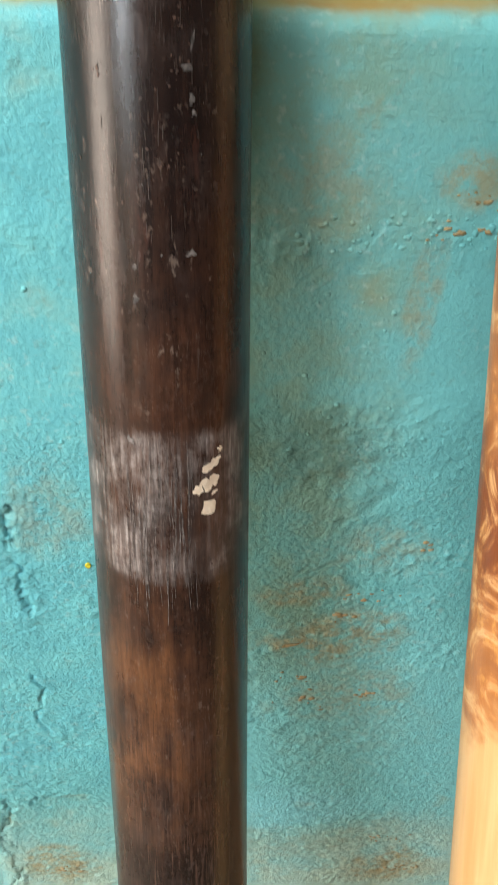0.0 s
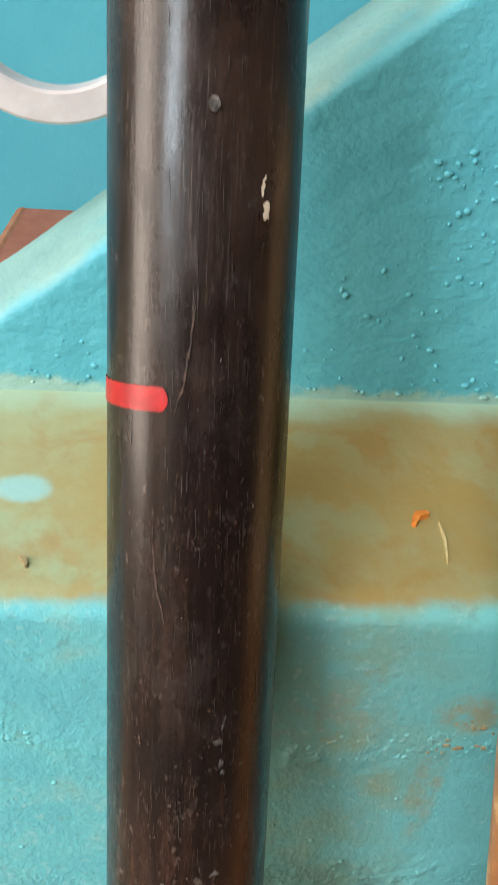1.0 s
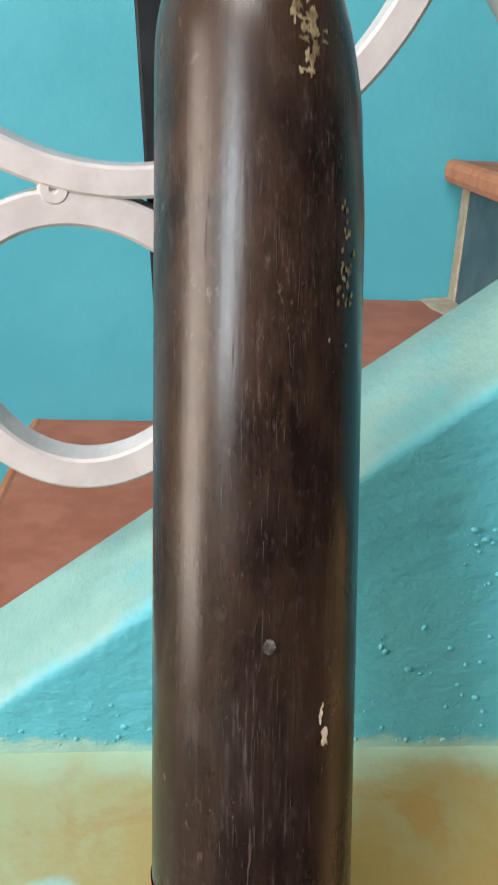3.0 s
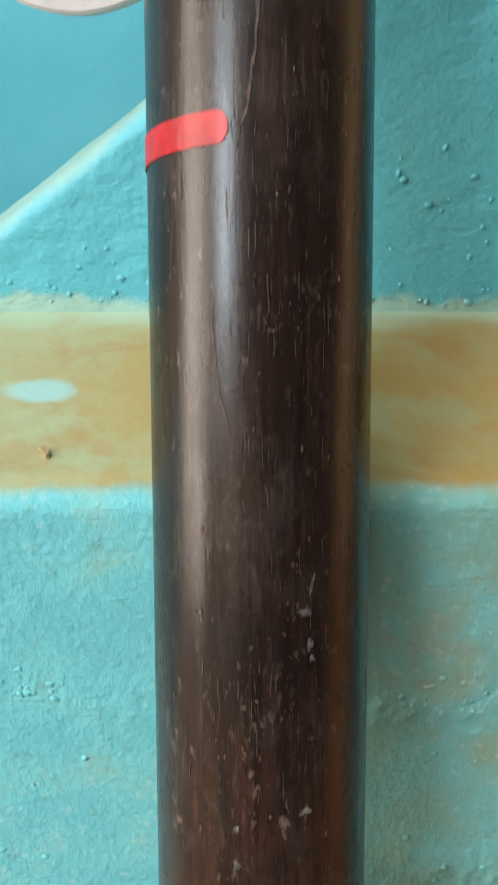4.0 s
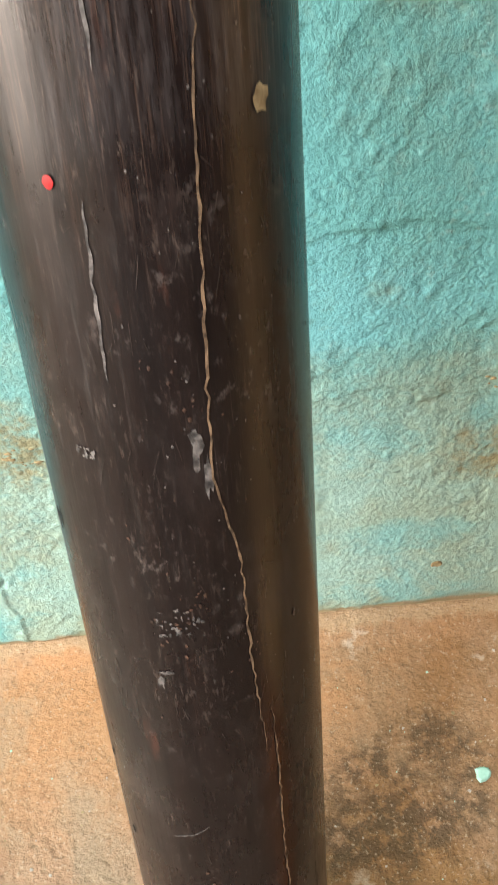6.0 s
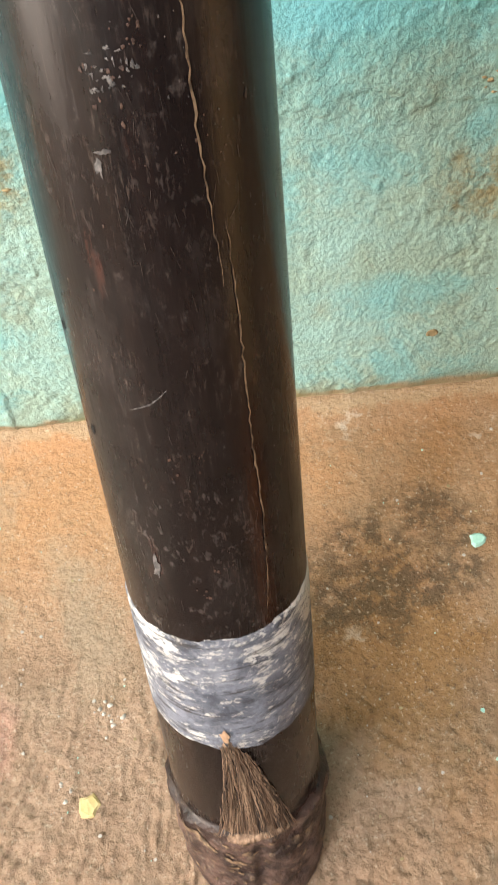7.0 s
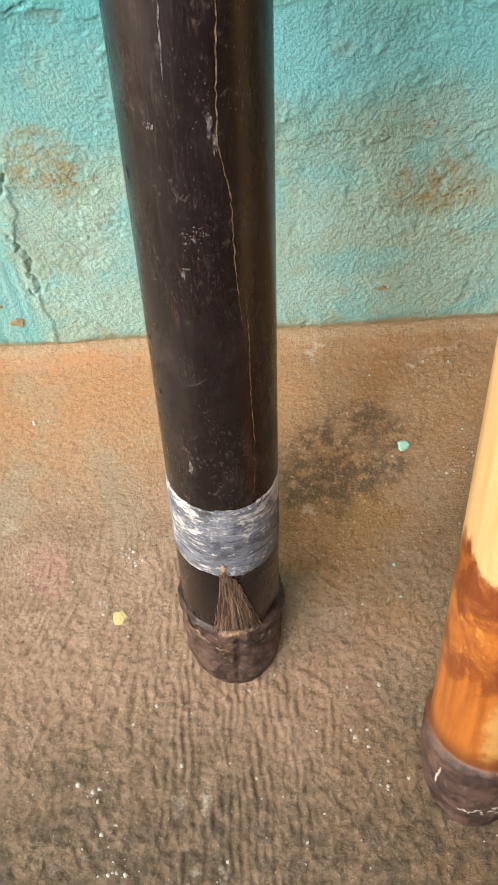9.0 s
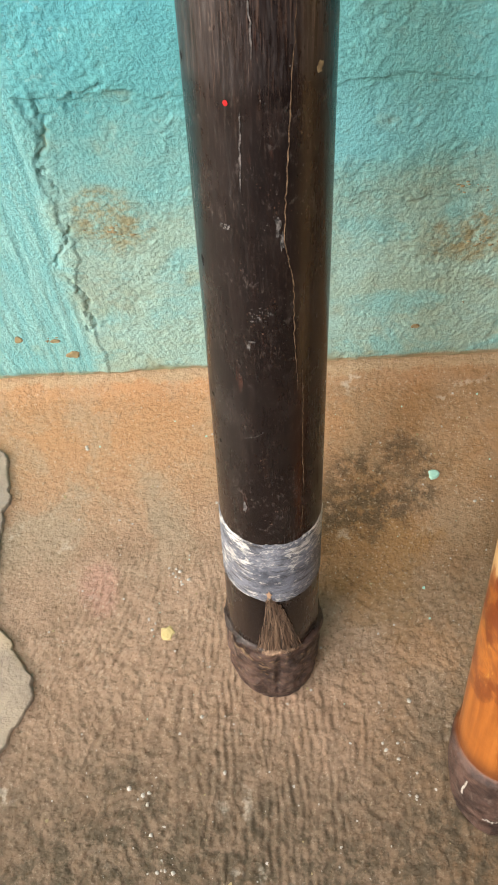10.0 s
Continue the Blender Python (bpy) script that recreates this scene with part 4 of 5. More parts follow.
def ring_mesh(name, cx, cz, rin, rout, y0, y1, mat, n=96, wob=0.0):
    V = []
    for i in range(n):
        a = 2 * math.pi * i / n
        w = wob * math.sin(3 * a + 0.7)
        for r, y in ((rin, y0 + 0.0012), (rin + 0.0012, y0), (rout - 0.0012, y0), (rout, y0 + 0.0012),
                     (rout, y1 - 0.0012), (rout - 0.0012, y1), (rin + 0.0012, y1), (rin, y1 - 0.0012)):
            V.append((cx + (r + w) * math.cos(a), y, cz + (r + w) * math.sin(a)))
    F = []
    for i in range(n):
        for k in range(8):
            j, l = (i + 1) % n, (k + 1) % 8
            F.append((i * 8 + k, i * 8 + l, j * 8 + l, j * 8 + k))
    return mesh_from(name, V, F, mat, False)


railing = tagged(new("stair_railing"), "white-painted iron ring railing with black upright bar on stair wall", "railing")
ring_l = part("small_ring", ring_mesh("small_ring", -0.066, 0.946, 0.0455, 0.0585, RY - 0.005, RY + 0.011, M["white_iron"], wob=0.001), railing)
part("large_ring", ring_mesh("large_ring", -0.048, 1.1135, 0.1005, 0.1115, RY - 0.006, RY + 0.012, M["white_iron"], wob=0.0015), railing)
part("large_ring", ring_mesh("large_ring", 0.1620, 1.135, 0.0985, 0.1095, RY - 0.006, RY + 0.012, M["white_iron"], wob=0.001), railing)


def bar_mesh(name, a, b, w, d, mat):
    a, b = Vector(a), Vector(b)
    bm = bmesh.new()
    box_bm(bm, (-w / 2, -d / 2, 0), (w / 2, d / 2, (b - a).length), 0.0012)
    bm.transform(Matrix.Translation(a) @ Vector((0, 0, 1)).rotation_difference(b - a).to_matrix().to_4x4())
    me = bpy.data.meshes.new(name)
    bm.to_mesh(me)
    bm.free()
    me.materials.append(mat)
    return me


part("upright_bar", bar_mesh("upright_bar", (-0.029, RY + 0.021, 0.855), (-0.0545, RY + 0.021, 1.32), 0.0115, 0.0115, M["black_iron"]), railing, "black-painted square iron bar")
part("weld", ring_mesh("weld", -0.0735, 1.0035, 0.0005, 0.006, RY - 0.0055, RY + 0.010, M["white_iron"], 20), railing)
part("weld", ring_mesh("weld", 0.0590, 1.1235, 0.0005, 0.0055, RY - 0.0055, RY + 0.010, M["white_iron"], 20), railing)
part("chip", bar_mesh("chip", (0.0722, RY - 0.0064, 1.0688), (0.0772, RY - 0.0064, 1.0762), 0.0011, 0.0014, M["black_iron"]), railing, "dark chipped nick in the white enamel")
part("upright_bar", bar_mesh("upright_bar", (0.30, RY + 0.021, 1.105), (0.30, RY + 0.021, 1.6), 0.0115, 0.0115, M["black_iron"]), railing, "black-painted square iron bar")

# ============ leaning poles ============


class Pole:
    """A leaning round pole: local z runs up its axis, local -y faces the room."""

    def __init__(self, base, ax, ay, radius):
        d = Vector((ax, ay, 1)).normalized()
        e1 = (Vector((1, 0, 0)) - d * d.x).normalized()
        e2 = d.cross(e1)
        self.m = Matrix((e1, e2, d)).transposed().to_4x4()
        self.m.translation = Vector(base)
        self.radius = radius
        self.floor_n = Vector((e1.z, e2.z, d.z))

    def at(self, s, deg, off=0.0):
        r, a = self.radius(s, deg) + off, radians(deg)
        return (r * math.sin(a), -r * math.cos(a), s)

    def lathe(self, name, ss, n, mat, cap=True):
        ang = np.linspace(0, 360, n, endpoint=False)
        V = []
        for a in ang:
            for s in ss:
                v = Vector(self.at(s, a))
                w = v.dot(self.floor_n)
                if w < 0.0008:
                    v = v + Vector((0, 0, (0.0008 - w) / self.floor_n.z))
                V.append(v)
        F = [tuple(q) for q in grid_faces(n, len(ss), True)]
        if cap:
            V.append(Vector((0, 0, float(ss[-1]) - 0.002)))
            for i in range(n):
                F.append((i * len(ss) + len(ss) - 1, ((i + 1) % n) * len(ss) + len(ss) - 1, len(V) - 1))
            V.append(Vector((0, 0, 0.0008 / self.floor_n.z)))
            for i in range(n):
                F.append((((i + 1) % n) * len(ss), i * len(ss), len(V) - 1))
        return mesh_from(name, V, F, mat)

    def ribbon(self, pts, width, off=0.0003, seed=0, per=0.002, rag=1.0):
        """A thin strip along points (s, degrees), of uneven width. Returns verts, faces."""
        r = np.random.default_rng(seed)
        pts = np.array(pts, float)
        L = np.concatenate([[0], np.cumsum(np.hypot(np.diff(pts[:, 0]), np.diff(pts[:, 1]) * 0.0005))])
        n = max(3, int(L[-1] / per))
        u = np.linspace(0, L[-1], n)
        s, a = np.interp(u, L, pts[:, 0]), np.interp(u, L, pts[:, 1])
        a = a + r.normal(0, 0.35, n) * rag
        V = []
        for i in range(n):
            w = width * (1 + rag * (0.7 * r.random() - 0.45)) * (min(1, 0.25 + 4 * min(i, n - 1 - i) / n) if rag > 0.5 else 1)
            rad = self.radius(s[i], a[i])
            k = i + 1 if i < n - 1 else i
            ds, da = s[k] - s[k - 1], (a[k] - a[k - 1]) * math.pi / 180 * rad
            q = math.hypot(ds, da) + 1e-9
            ns, na = -da / q, ds / q
            for sg in (-0.5, 0.5):
                V.append(self.at(s[i] + ns * w * sg, a[i] + math.degrees(na * w * sg / rad), off))
        F = [(2 * i, 2 * i + 1, 2 * i + 3, 2 * i + 2) for i in range(n - 1)]
        return V, F

    def fleck(self, s, deg, ls, lw, off=0.00025, seed=0, n=14, rag=0.35):
        """An irregular flat mark, ls long along the pole and lw wide round it."""
        r = np.random.default_rng(seed)
        rad = self.radius(s, deg)
        V = [self.at(s, deg, off * 1.3)]
        for i in range(n):
            a = 2 * math.pi * i / n
            k = 1 + rag * r.uniform(-1, 1)
            V.append(self.at(s + ls / 2 * k * math.sin(a), deg + math.degrees(lw / 2 * k * math.cos(a) / rad), off))
        return V, [(0, i + 1, (i + 1) % n + 1) for i in range(n)]


def joined(name, pieces, mat):
    V, F = [], []
    for v, f in pieces:
        F += [tuple(i + len(V) for i in q) for q in f]
        V += v
    return mesh_from(name, V, F, mat)


def dark_radius(s, deg):
    r = 0.029 * (1 - 0.2392 * (s - 0.3))
    wob = 0.00035 * math.sin(radians(2 * deg) + s * 5) + 0.0002 * math.sin(radians(3 * deg) + 11 * s)
    lip = 0.0655 + 0.002 * math.sin(radians(deg) * 2 + 0.6) + 0.0012 * math.sin(radians(deg) * 7) + 0.0016 * noise.noise(Vector((deg * 0.06, 3.1, 0)))
    if s < lip:
        f = min(1.0, max(0.0, s / lip))
        r = 0.0330 - 0.0022 * (1 - f) - 0.0022 * (1 - min(1.0, max(0.0, s + 0.006) / 0.016)) ** 2 + 0.0024 * min(1, f * 4) * noise.noise(Vector((math.sin(radians(deg)) * 3.0, math.cos(radians(deg)) * 3.0, s * 80))) - 0.0022 * math.exp(-((deg - 3 - 120 * (s - 0.04)) / 5.0) ** 2) * min(1, f * 3) + 0.0008 * noise.noise(Vector((math.sin(radians(deg)) * 7, math.cos(radians(deg)) * 7, s * 220)))
    elif s < lip + 0.004:
        r = r + (0.0330 - r) * (1 - (s - lip) / 0.004) ** 2
    if s > 1.084:
        k = min(1.0, (s - 1.084) / 0.0273)
        r = r * (0.40 + 0.60 * (max(0.0, 1 - k ** 2.7)) ** 0.5)
    if s > 1.05:
        # a shallow flat on the shoulder
        c = math.cos(radians(deg - 95))
        if c > 0:
            r = r - 0.0010 * c ** 3 * float(sstep(s, 1.05, 1.075))
    if s > 1.07:
        # worn, cut-off corner of the rounded top
        c = math.cos(radians(deg - 68))
        if c > 0:
            r = r - 0.0030 * c ** 2 * float(sstep(s, 1.072, 1.100))
    return r + wob


dark = Pole((0.0021, -0.2470, 0.0), -0.0110, 0.2894, dark_radius)
pole = tagged(new("bamboo_pole"), "dark-stained glossy bamboo pole with white band, leaning on low wall", "pole")
pole.matrix_world = dark.m
ss = np.concatenate([np.linspace(-0.012, 0.085, 60), np.linspace(0.088, 1.07, 240), np.linspace(1.074, 1.1113, 30)])
shaft = part("shaft", dark.lathe("shaft", ss, 120, M["pole"]), pole)


def band_mesh():
    n, rows = 160, 26
    V = []
    for i in range(n):
        a = 360 * i / n
        lo = 0.1251 + 0.0016 * float(fbm(math.cos(radians(a)), math.sin(radians(a)), 5, 4, 51))
        hi = 0.1845 + 0.0016 * float(fbm(math.cos(radians(a)), math.sin(radians(a)), 6, 4, 52))
        for k in range(rows):
            s = lo + (hi - lo) * k / (rows - 1)
            e = 0.0005 if 0 < k < rows - 1 else -0.0002
            V.append(dark.at(s, a, e + 0.0001 * float(fbm(a * 0.05, s * 300, 1, 2, 53))))
    return mesh_from("painted_band", V, grid_faces(n, rows, True), M["band"])


part("painted_band", band_mesh(), pole, "scraped white and grey painted band")

CRACK = [(0.470, 23.2), (0.463, 22.7), (0.438, 18.8), (0.408, 15.7), (0.378, 13.1), (0.358, 21.2), (0.329, 21.8), (0.298, 25.4)]
CRACK2 = [(0.312, 29.5), (0.297, 30.9), (0.2545, 31.2), (0.2276, 33.1), (0.205, 32.0), (0.187, 28.5)]
part("crack", joined("crack", [dark.ribbon(CRACK, 0.00052, seed=3), dark.ribbon(CRACK2, 0.00052, seed=4)], M["tan"]), pole, "split along the pole showing bare tan bamboo")
part("red_stripe", joined("red_stripe", [dark.ribbon([(0.8872 + 0.0028 * (a + 125) / 101, a) for a in np.linspace(-125, -24, 40)], 0.0064, 0.0003, 5, 0.0008, 0.06), dark.fleck(0.8900, -23.5, 0.0064, 0.0046, 0.00035, 6, 24, 0.03)], M["red"]), pole, "short bright red painted stripe")
part("filler_patch", joined("filler_patch", [
    dark.fleck(0.6660, 27.5, 0.0056, 0.0054, seed=11, rag=0.22), dark.ribbon([(0.6722, 15.5), (0.6735, 24), (0.6760, 36)], 0.0040, 0.0003, 12, 0.0007),
    dark.ribbon([(0.6700, 29), (0.6712, 34)], 0.0020, 0.0003, 13, 0.0007), dark.ribbon([(0.6785, 22.5), (0.6800, 29), (0.6822, 36.5)], 0.0028, 0.0003, 14, 0.0007),
    dark.fleck(0.6848, 37.0, 0.0022, 0.0018, seed=16, rag=0.5)], M["cream"]), pole, "chipped cream filler spot")
part("cream_fleck", joined("cream_fleck", [dark.ribbon([(0.9445, 35.5), (0.942, 34.0), (0.9395, 34.5)], 0.0009, seed=21, per=0.0006), dark.fleck(0.9365, 37.5, 0.0042, 0.0021, seed=24, rag=0.45)], M["cream"]), pole, "small curled cream paint fleck")
part("nail_head", joined("nail_head", [dark.fleck(0.9593, 4.0, 0.0034, 0.0028, 0.0005, 22, 20, 0.05)], M["dust"]), pole, "small grey round nail head")
tagged(part("flaked_paint", joined("flaked_paint", [dark.fleck(1.087 + RNG.normal(0, 0.004), 23 + RNG.normal(0, 6), RNG.uniform(0.0006, 0.0035), RNG.uniform(0.0005, 0.0018), seed=100 + i, rag=0.7) for i in range(34)]
     + [dark.fleck(1.041 + RNG.normal(0, 0.008), 46 + RNG.normal(0, 3.5), RNG.uniform(0.0006, 0.002), RNG.uniform(0.0005, 0.0012), seed=140 + i) for i in range(30)], M["gold"]), pole), "yellowish flaked paint near the rounded top", kind="stuff")


def scatter(count, s_lo, s_hi, a_lo, a_hi, ls, lw, seed, clump=0.0):
    r = np.random.default_rng(seed)
    out = []
    while len(out) < count:
        s, a = r.uniform(s_lo, s_hi), r.uniform(a_lo, a_hi)
        if clump and fbm(s * 1.0, a * 0.001, clump, 3, seed) < 0.05:
            continue
        k = r.random() ** 2.5
        out.append(dark.fleck(s, a, ls[0] + (ls[1] - ls[0]) * k, lw[0] + (lw[1] - lw[0]) * k, 0.0002, seed * 1000 + len(out), 9, 0.5))
    return out


rub = joined("rub_mark", scatter(300, 0.19, 0.50, -80, 80, (0.00015, 0.0007), (0.00015, 0.0005), 61, 16)
             + scatter(70, 0.72, 1.08, -80, 80, (0.0002, 0.0010), (0.0002, 0.0005), 62, 14)
             + [dark.fleck(0.3437 + q[1] * 0.001, -7.5 + q[0] * 1.2, abs(q[2]) * 0.0012 + 0.0003, abs(q[3]) * 0.0012 + 0.0003, seed=300 + i, rag=0.6) for i, q in enumerate(np.random.default_rng(5).normal(0, 1, (30, 4)) * (5, 2.2, 0.45, 0.45))]
             + [dark.fleck(0.3297, -15, 0.0013, 0.0026, seed=76, rag=0.6), dark.fleck(0.3265, -17, 0.0030, 0.0014, seed=75, rag=0.7), dark.fleck(0.3860, 8.5, 0.009, 0.0022, seed=77, rag=0.6), dark.fleck(0.3790, 11.5, 0.007, 0.0016, seed=78, rag=0.7), dark.fleck(0.2131, -29.4, 0.009, 0.0026, seed=70, rag=0.5), dark.fleck(0.7413, -16.2, 0.0017, 0.0014, seed=71), dark.fleck(0.7328, -16.2, 0.0026, 0.0018, seed=72, rag=0.5), dark.fleck(0.7447, 18.2, 0.002, 0.0028, seed=73, rag=0.6), dark.fleck(0.7832, 20.3, 0.0028, 0.0014, seed=66, rag=0.5), dark.fleck(0.7800, 21.5, 0.0018, 0.0014, seed=67, rag=0.5), dark.ribbon([(0.799, 22.5), (0.794, 20.0)], 0.0007, 0.0002, 68), dark.fleck(0.7905, 17.5, 0.0014, 0.003, seed=69, rag=0.6), dark.fleck(0.6896, -24.4, 0.0024, 0.0028, seed=65, rag=0.6)]
             + [dark.fleck(0.3844 + 0.001 * math.sin(i * 2.1), -36 + 1.1 * i, 0.0006 + 0.0012 * (i % 3 == 0), 0.0008, seed=740 + i, rag=0.6) for i in range(7)]
             + [dark.ribbon([(0.43, -17), (0.40, -19)], 0.0006, 0.0002, 79), dark.ribbon([(0.47, -9), (0.4475, -7.7)], 0.0006, 0.0002, 80), dark.ribbon([(0.2687, -25), (0.271, -14), (0.275, -6)], 0.0005, 0.0002, 88)], M["dust"])
tagged(part("rub_mark", rub, pole), "small grey rub marks and dust spots", kind="stuff")
tagged(part("wood_fleck", joined("wood_fleck", scatter(110, 0.2, 1.09, -85, 80, (0.0004, 0.0015), (0.0003, 0.0008), 63, 10), M["wood_rub"]), pole), "lighter brown worn flecks", kind="stuff")
q = np.random.default_rng(19)
lines = []
for i in range(70):
    a0, s0 = q.normal(-6, 15), q.uniform(0.650, 0.690)
    lines.append(dark.ribbon([(s0, a0), (s0 - q.uniform(0.008, 0.03), a0 + q.normal(0, 1.5))], q.uniform(0.00008, 0.00020), 0.00022, 400 + i, 0.002, 0.3))
tagged(part("collar_scratch", joined("collar_scratch", lines, M["dust"]), pole), "fine pale scratches on the rubbed collar", kind="stuff")
q = np.random.default_rng(23)
lines, flecks = [], []
for i in range(180):
    s0, a0 = q.uniform(0.75, 1.06), q.normal(4, 18)
    lines.append(dark.ribbon([(s0, a0), (s0 - q.uniform(0.0015, 0.008), a0 + q.normal(0, 0.5))], q.uniform(0.00010, 0.00026), 0.0002, 1400 + i, 0.0012, 0.2))
for i in range(90):
    s0, a0 = q.uniform(0.20, 0.44), q.normal(0, 22)
    lines.append(dark.ribbon([(s0, a0), (s0 - q.uniform(0.001, 0.006), a0 + q.normal(0, 2.0))], q.uniform(0.00007, 0.00016), 0.0002, 1600 + i, 0.0012, 0.2))
for c in range(30):
    cs, ca = (q.uniform(0.76, 1.05), q.normal(6, 20)) if c < 16 else (q.uniform(0.20, 0.43), q.normal(0, 24))
    for i in range(7):
        k = q.random() ** 2
        flecks.append(dark.fleck(cs + q.normal(0, 0.003), ca + q.normal(0, 3.5), 0.0003 + 0.0008 * k, 0.00025 + 0.0006 * k, 0.0002, 1800 + c * 7 + i, 8, 0.5))
tagged(part("hair_scratch", joined("hair_scratch", lines, M["hair"]), pole), "fine lengthwise hair scratches in the dark varnish", kind="stuff")
tagged(part("dust_spot", joined("dust_spot", flecks, M["wood_rub"]), pole), "clusters of small brownish worn spots", kind="stuff")
part("scratch", joined("scratch", [dark.ribbon([(0.918, -3.5), (0.905, -6), (0.893, -10), (0.886, -15)], 0.0005, 0.0002, 81)], M["wood_rub"]), pole)
part("scratch", joined("scratch", [dark.ribbon([(0.851, -27), (0.838, -23), (0.828, -18)], 0.0006, 0.0002, 82)], M["wood_rub"]), pole)
for s0, a0, l0 in ((0.362, -63, 0.006), (0.285, -66, 0.003), (0.2557, -58.5, 0.003), (0.442, -72, 0.004)):
    part("knot_hole", joined("knot_hole", [dark.fleck(s0, a0, l0, 0.0021, 0.0002, int(s0 * 1000))], M["hole"]), pole, "small dark nick in the surface")
part("red_dot", joined("red_dot", [dark.fleck(0.4325, -27, 0.0022, 0.0019, 0.0003, 86, 12, 0.1)], M["red"]), pole, "tiny red paint dot")
part("yellow_dot", joined("yellow_dot", [dark.fleck(0.441, 43, 0.0042, 0.0034, 0.0003, 87, 12, 0.3)], M["gold"]), pole, "small yellowish chip")


def scar_span(k):
    """The torn wedge's edges in degrees, from its tip (k = 0) to the lip (k = 1)."""
    return -7 - 13 * k ** 1.7, -4 + 33 * k ** 0.8


def scar_mesh():
    """Torn hollow between the band and the lip, its floor uneven and grooved."""
    V = []
    rows, cols = 40, 36
    for i in range(rows):
        k = i / (rows - 1)
        s = 0.1330 - (0.1330 - 0.0680) * k
        lo, hi = scar_span(k)
        lo, hi = lo + 2.5 * float(fbm(k * 14, 0.3, 1, 3, 95)), hi + 2.5 * float(fbm(k * 14, 4.3, 1, 3, 96))
        for j in range(cols):
            q = j / (cols - 1)
            groove = 0.0010 * float(fbm(q * 16, k * 2.0, 1, 3, 91))
            V.append(dark.at(s, lo + (hi - lo) * q, 0.0004 + (0.0009 + groove) * math.sin(math.pi * q) * min(1, 3 * k)))
    return mesh_from("fibre_scar", V, grid_faces(rows, cols), M["fibre"])


def strand_meshes():
    """Loose fibres that fan out from the tip of the tear: a pale and a dark set."""
    r = np.random.default_rng(33)
    sets = ([], [])
    for i in range(300):
        q, k0 = r.random(), r.uniform(0.05, 0.75)
        k1 = min(1.02, k0 + r.uniform(0.18, 0.5))
        pts = []
        for k in np.linspace(k0, k1, 5):
            lo, hi = scar_span(k)
            pts.append((0.1330 - 0.065 * k, lo - 3 + (hi - lo + 5) * q + r.normal(0, 0.6)))
        sets[i % 5 < 2].append(dark.ribbon(pts, r.uniform(0.00016, 0.00036), r.uniform(0.0011, 0.0022), 3300 + i, 0.0015, 0.4))
    return joined("fibre_strand", sets[0], M["strand"]), joined("fibre_strand", sets[1], M["fibre"])


part("fibre_scar", scar_mesh(), pole, "torn patch of bare brown fibres")
for me in strand_meshes():
    tagged(part("fibre_strand", me, pole), "loose frayed bamboo fibres", kind="stuff")
part("splinter", joined("splinter", [dark.fleck(0.1345, -7, 0.0060, 0.0034, 0.0012, 97, 12, 0.4), dark.ribbon([(0.131, -8), (0.118, -9), (0.104, -9.5)], 0.0020, 0.0011, 98, 0.001)], M["splint"]), pole, "pale raised splinter at the tip of the tear")


def torn_lip_mesh():
    """Ragged pale ridge of bamboo that stands out over the foot ring, under the fibres."""
    V, angs = [], np.linspace(-17, 27, 60)
    for a in angs:
        k = math.sin(math.pi * (a + 17) / 44) ** 0.4
        mid = 0.0665 + 0.0012 * math.sin(a * 0.13) + 0.0008 * float(fbm(a, 0.5, 0.3, 3, 61))
        for ds, rad in ((-0.0034, 0.0318), (-0.0022, 0.0338), (0.0, 0.0347), (0.0018, 0.0338), (0.0026, 0.0300)):
            w = rad + 0.0006 * float(fbm(a, ds * 900, 0.5, 3, 62)) - 0.0012 * (1 - k)
            V.append((w * math.sin(radians(a)), -w * math.cos(radians(a)), mid + ds * k))
    return mesh_from("torn_lip", V, grid_faces(len(angs), 5), M["strand"])


part("torn_lip", torn_lip_mesh(), pole, "pale torn edge of bamboo under the fibres")
part("lip_edge", joined("lip_edge", [dark.ribbon([(0.064, -62), (0.057, -48), (0.0525, -36), (0.050, -28)], 0.0034, 0.0006, 93, 0.0007), dark.ribbon([(0.047, -24), (0.045, -16), (0.046, -6)], 0.0028, 0.0006, 94, 0.0007)] + [dark.fleck(RNG.uniform(0.012, 0.064), RNG.uniform(-75, 75), RNG.uniform(0.0006, 0.0030), RNG.uniform(0.0006, 0.0034), 0.0005, 950 + i, 9, 0.6) for i in range(60)], M["tan"]), pole, "worn light edge of the foot ring")


def pale_radius(s, deg):
    r = 0.031
    a = radians(deg)
    lip = 0.065 + 0.002 * math.sin(2 * a + 0.4)
    if s < lip:
        f = max(0.0, s / lip)
        r = 0.0285 + (0.0348 - 0.0285) * (1 - (1 - f) ** 2.4) * (1 - 0.05 * f)
        r += 0.0011 * noise.noise(Vector((math.sin(a) * 3, math.cos(a) * 3, s * 60))) + 0.0005 * noise.noise(Vector((math.sin(a) * 9, math.cos(a) * 9, s * 120)))
    elif s < lip + 0.005:
        r = r + (0.0340 - r) * (1 - (s - lip) / 0.005) ** 2
    r += 0.0012 * math.exp(-((s - 0.455) / 0.012) ** 2)
    return r + 0.0003 * math.sin(radians(2 * deg) + s * 6)


pale = Pole((0.1470, -0.345, 0.0), -0.0314, 0.4056, pale_radius)
pole2 = tagged(new("bamboo_pole"), "honey-coloured bamboo pole with scorched brown swirls, leaning on low wall", "pole")
pole2.matrix_world = pale.m
ss2 = np.concatenate([np.linspace(-0.014, 0.085, 60), np.linspace(0.09, 1.0, 150)])
part("shaft", pale.lathe("shaft", ss2, 96, M["bamboo"]), pole2)
r = np.random.default_rng(77)
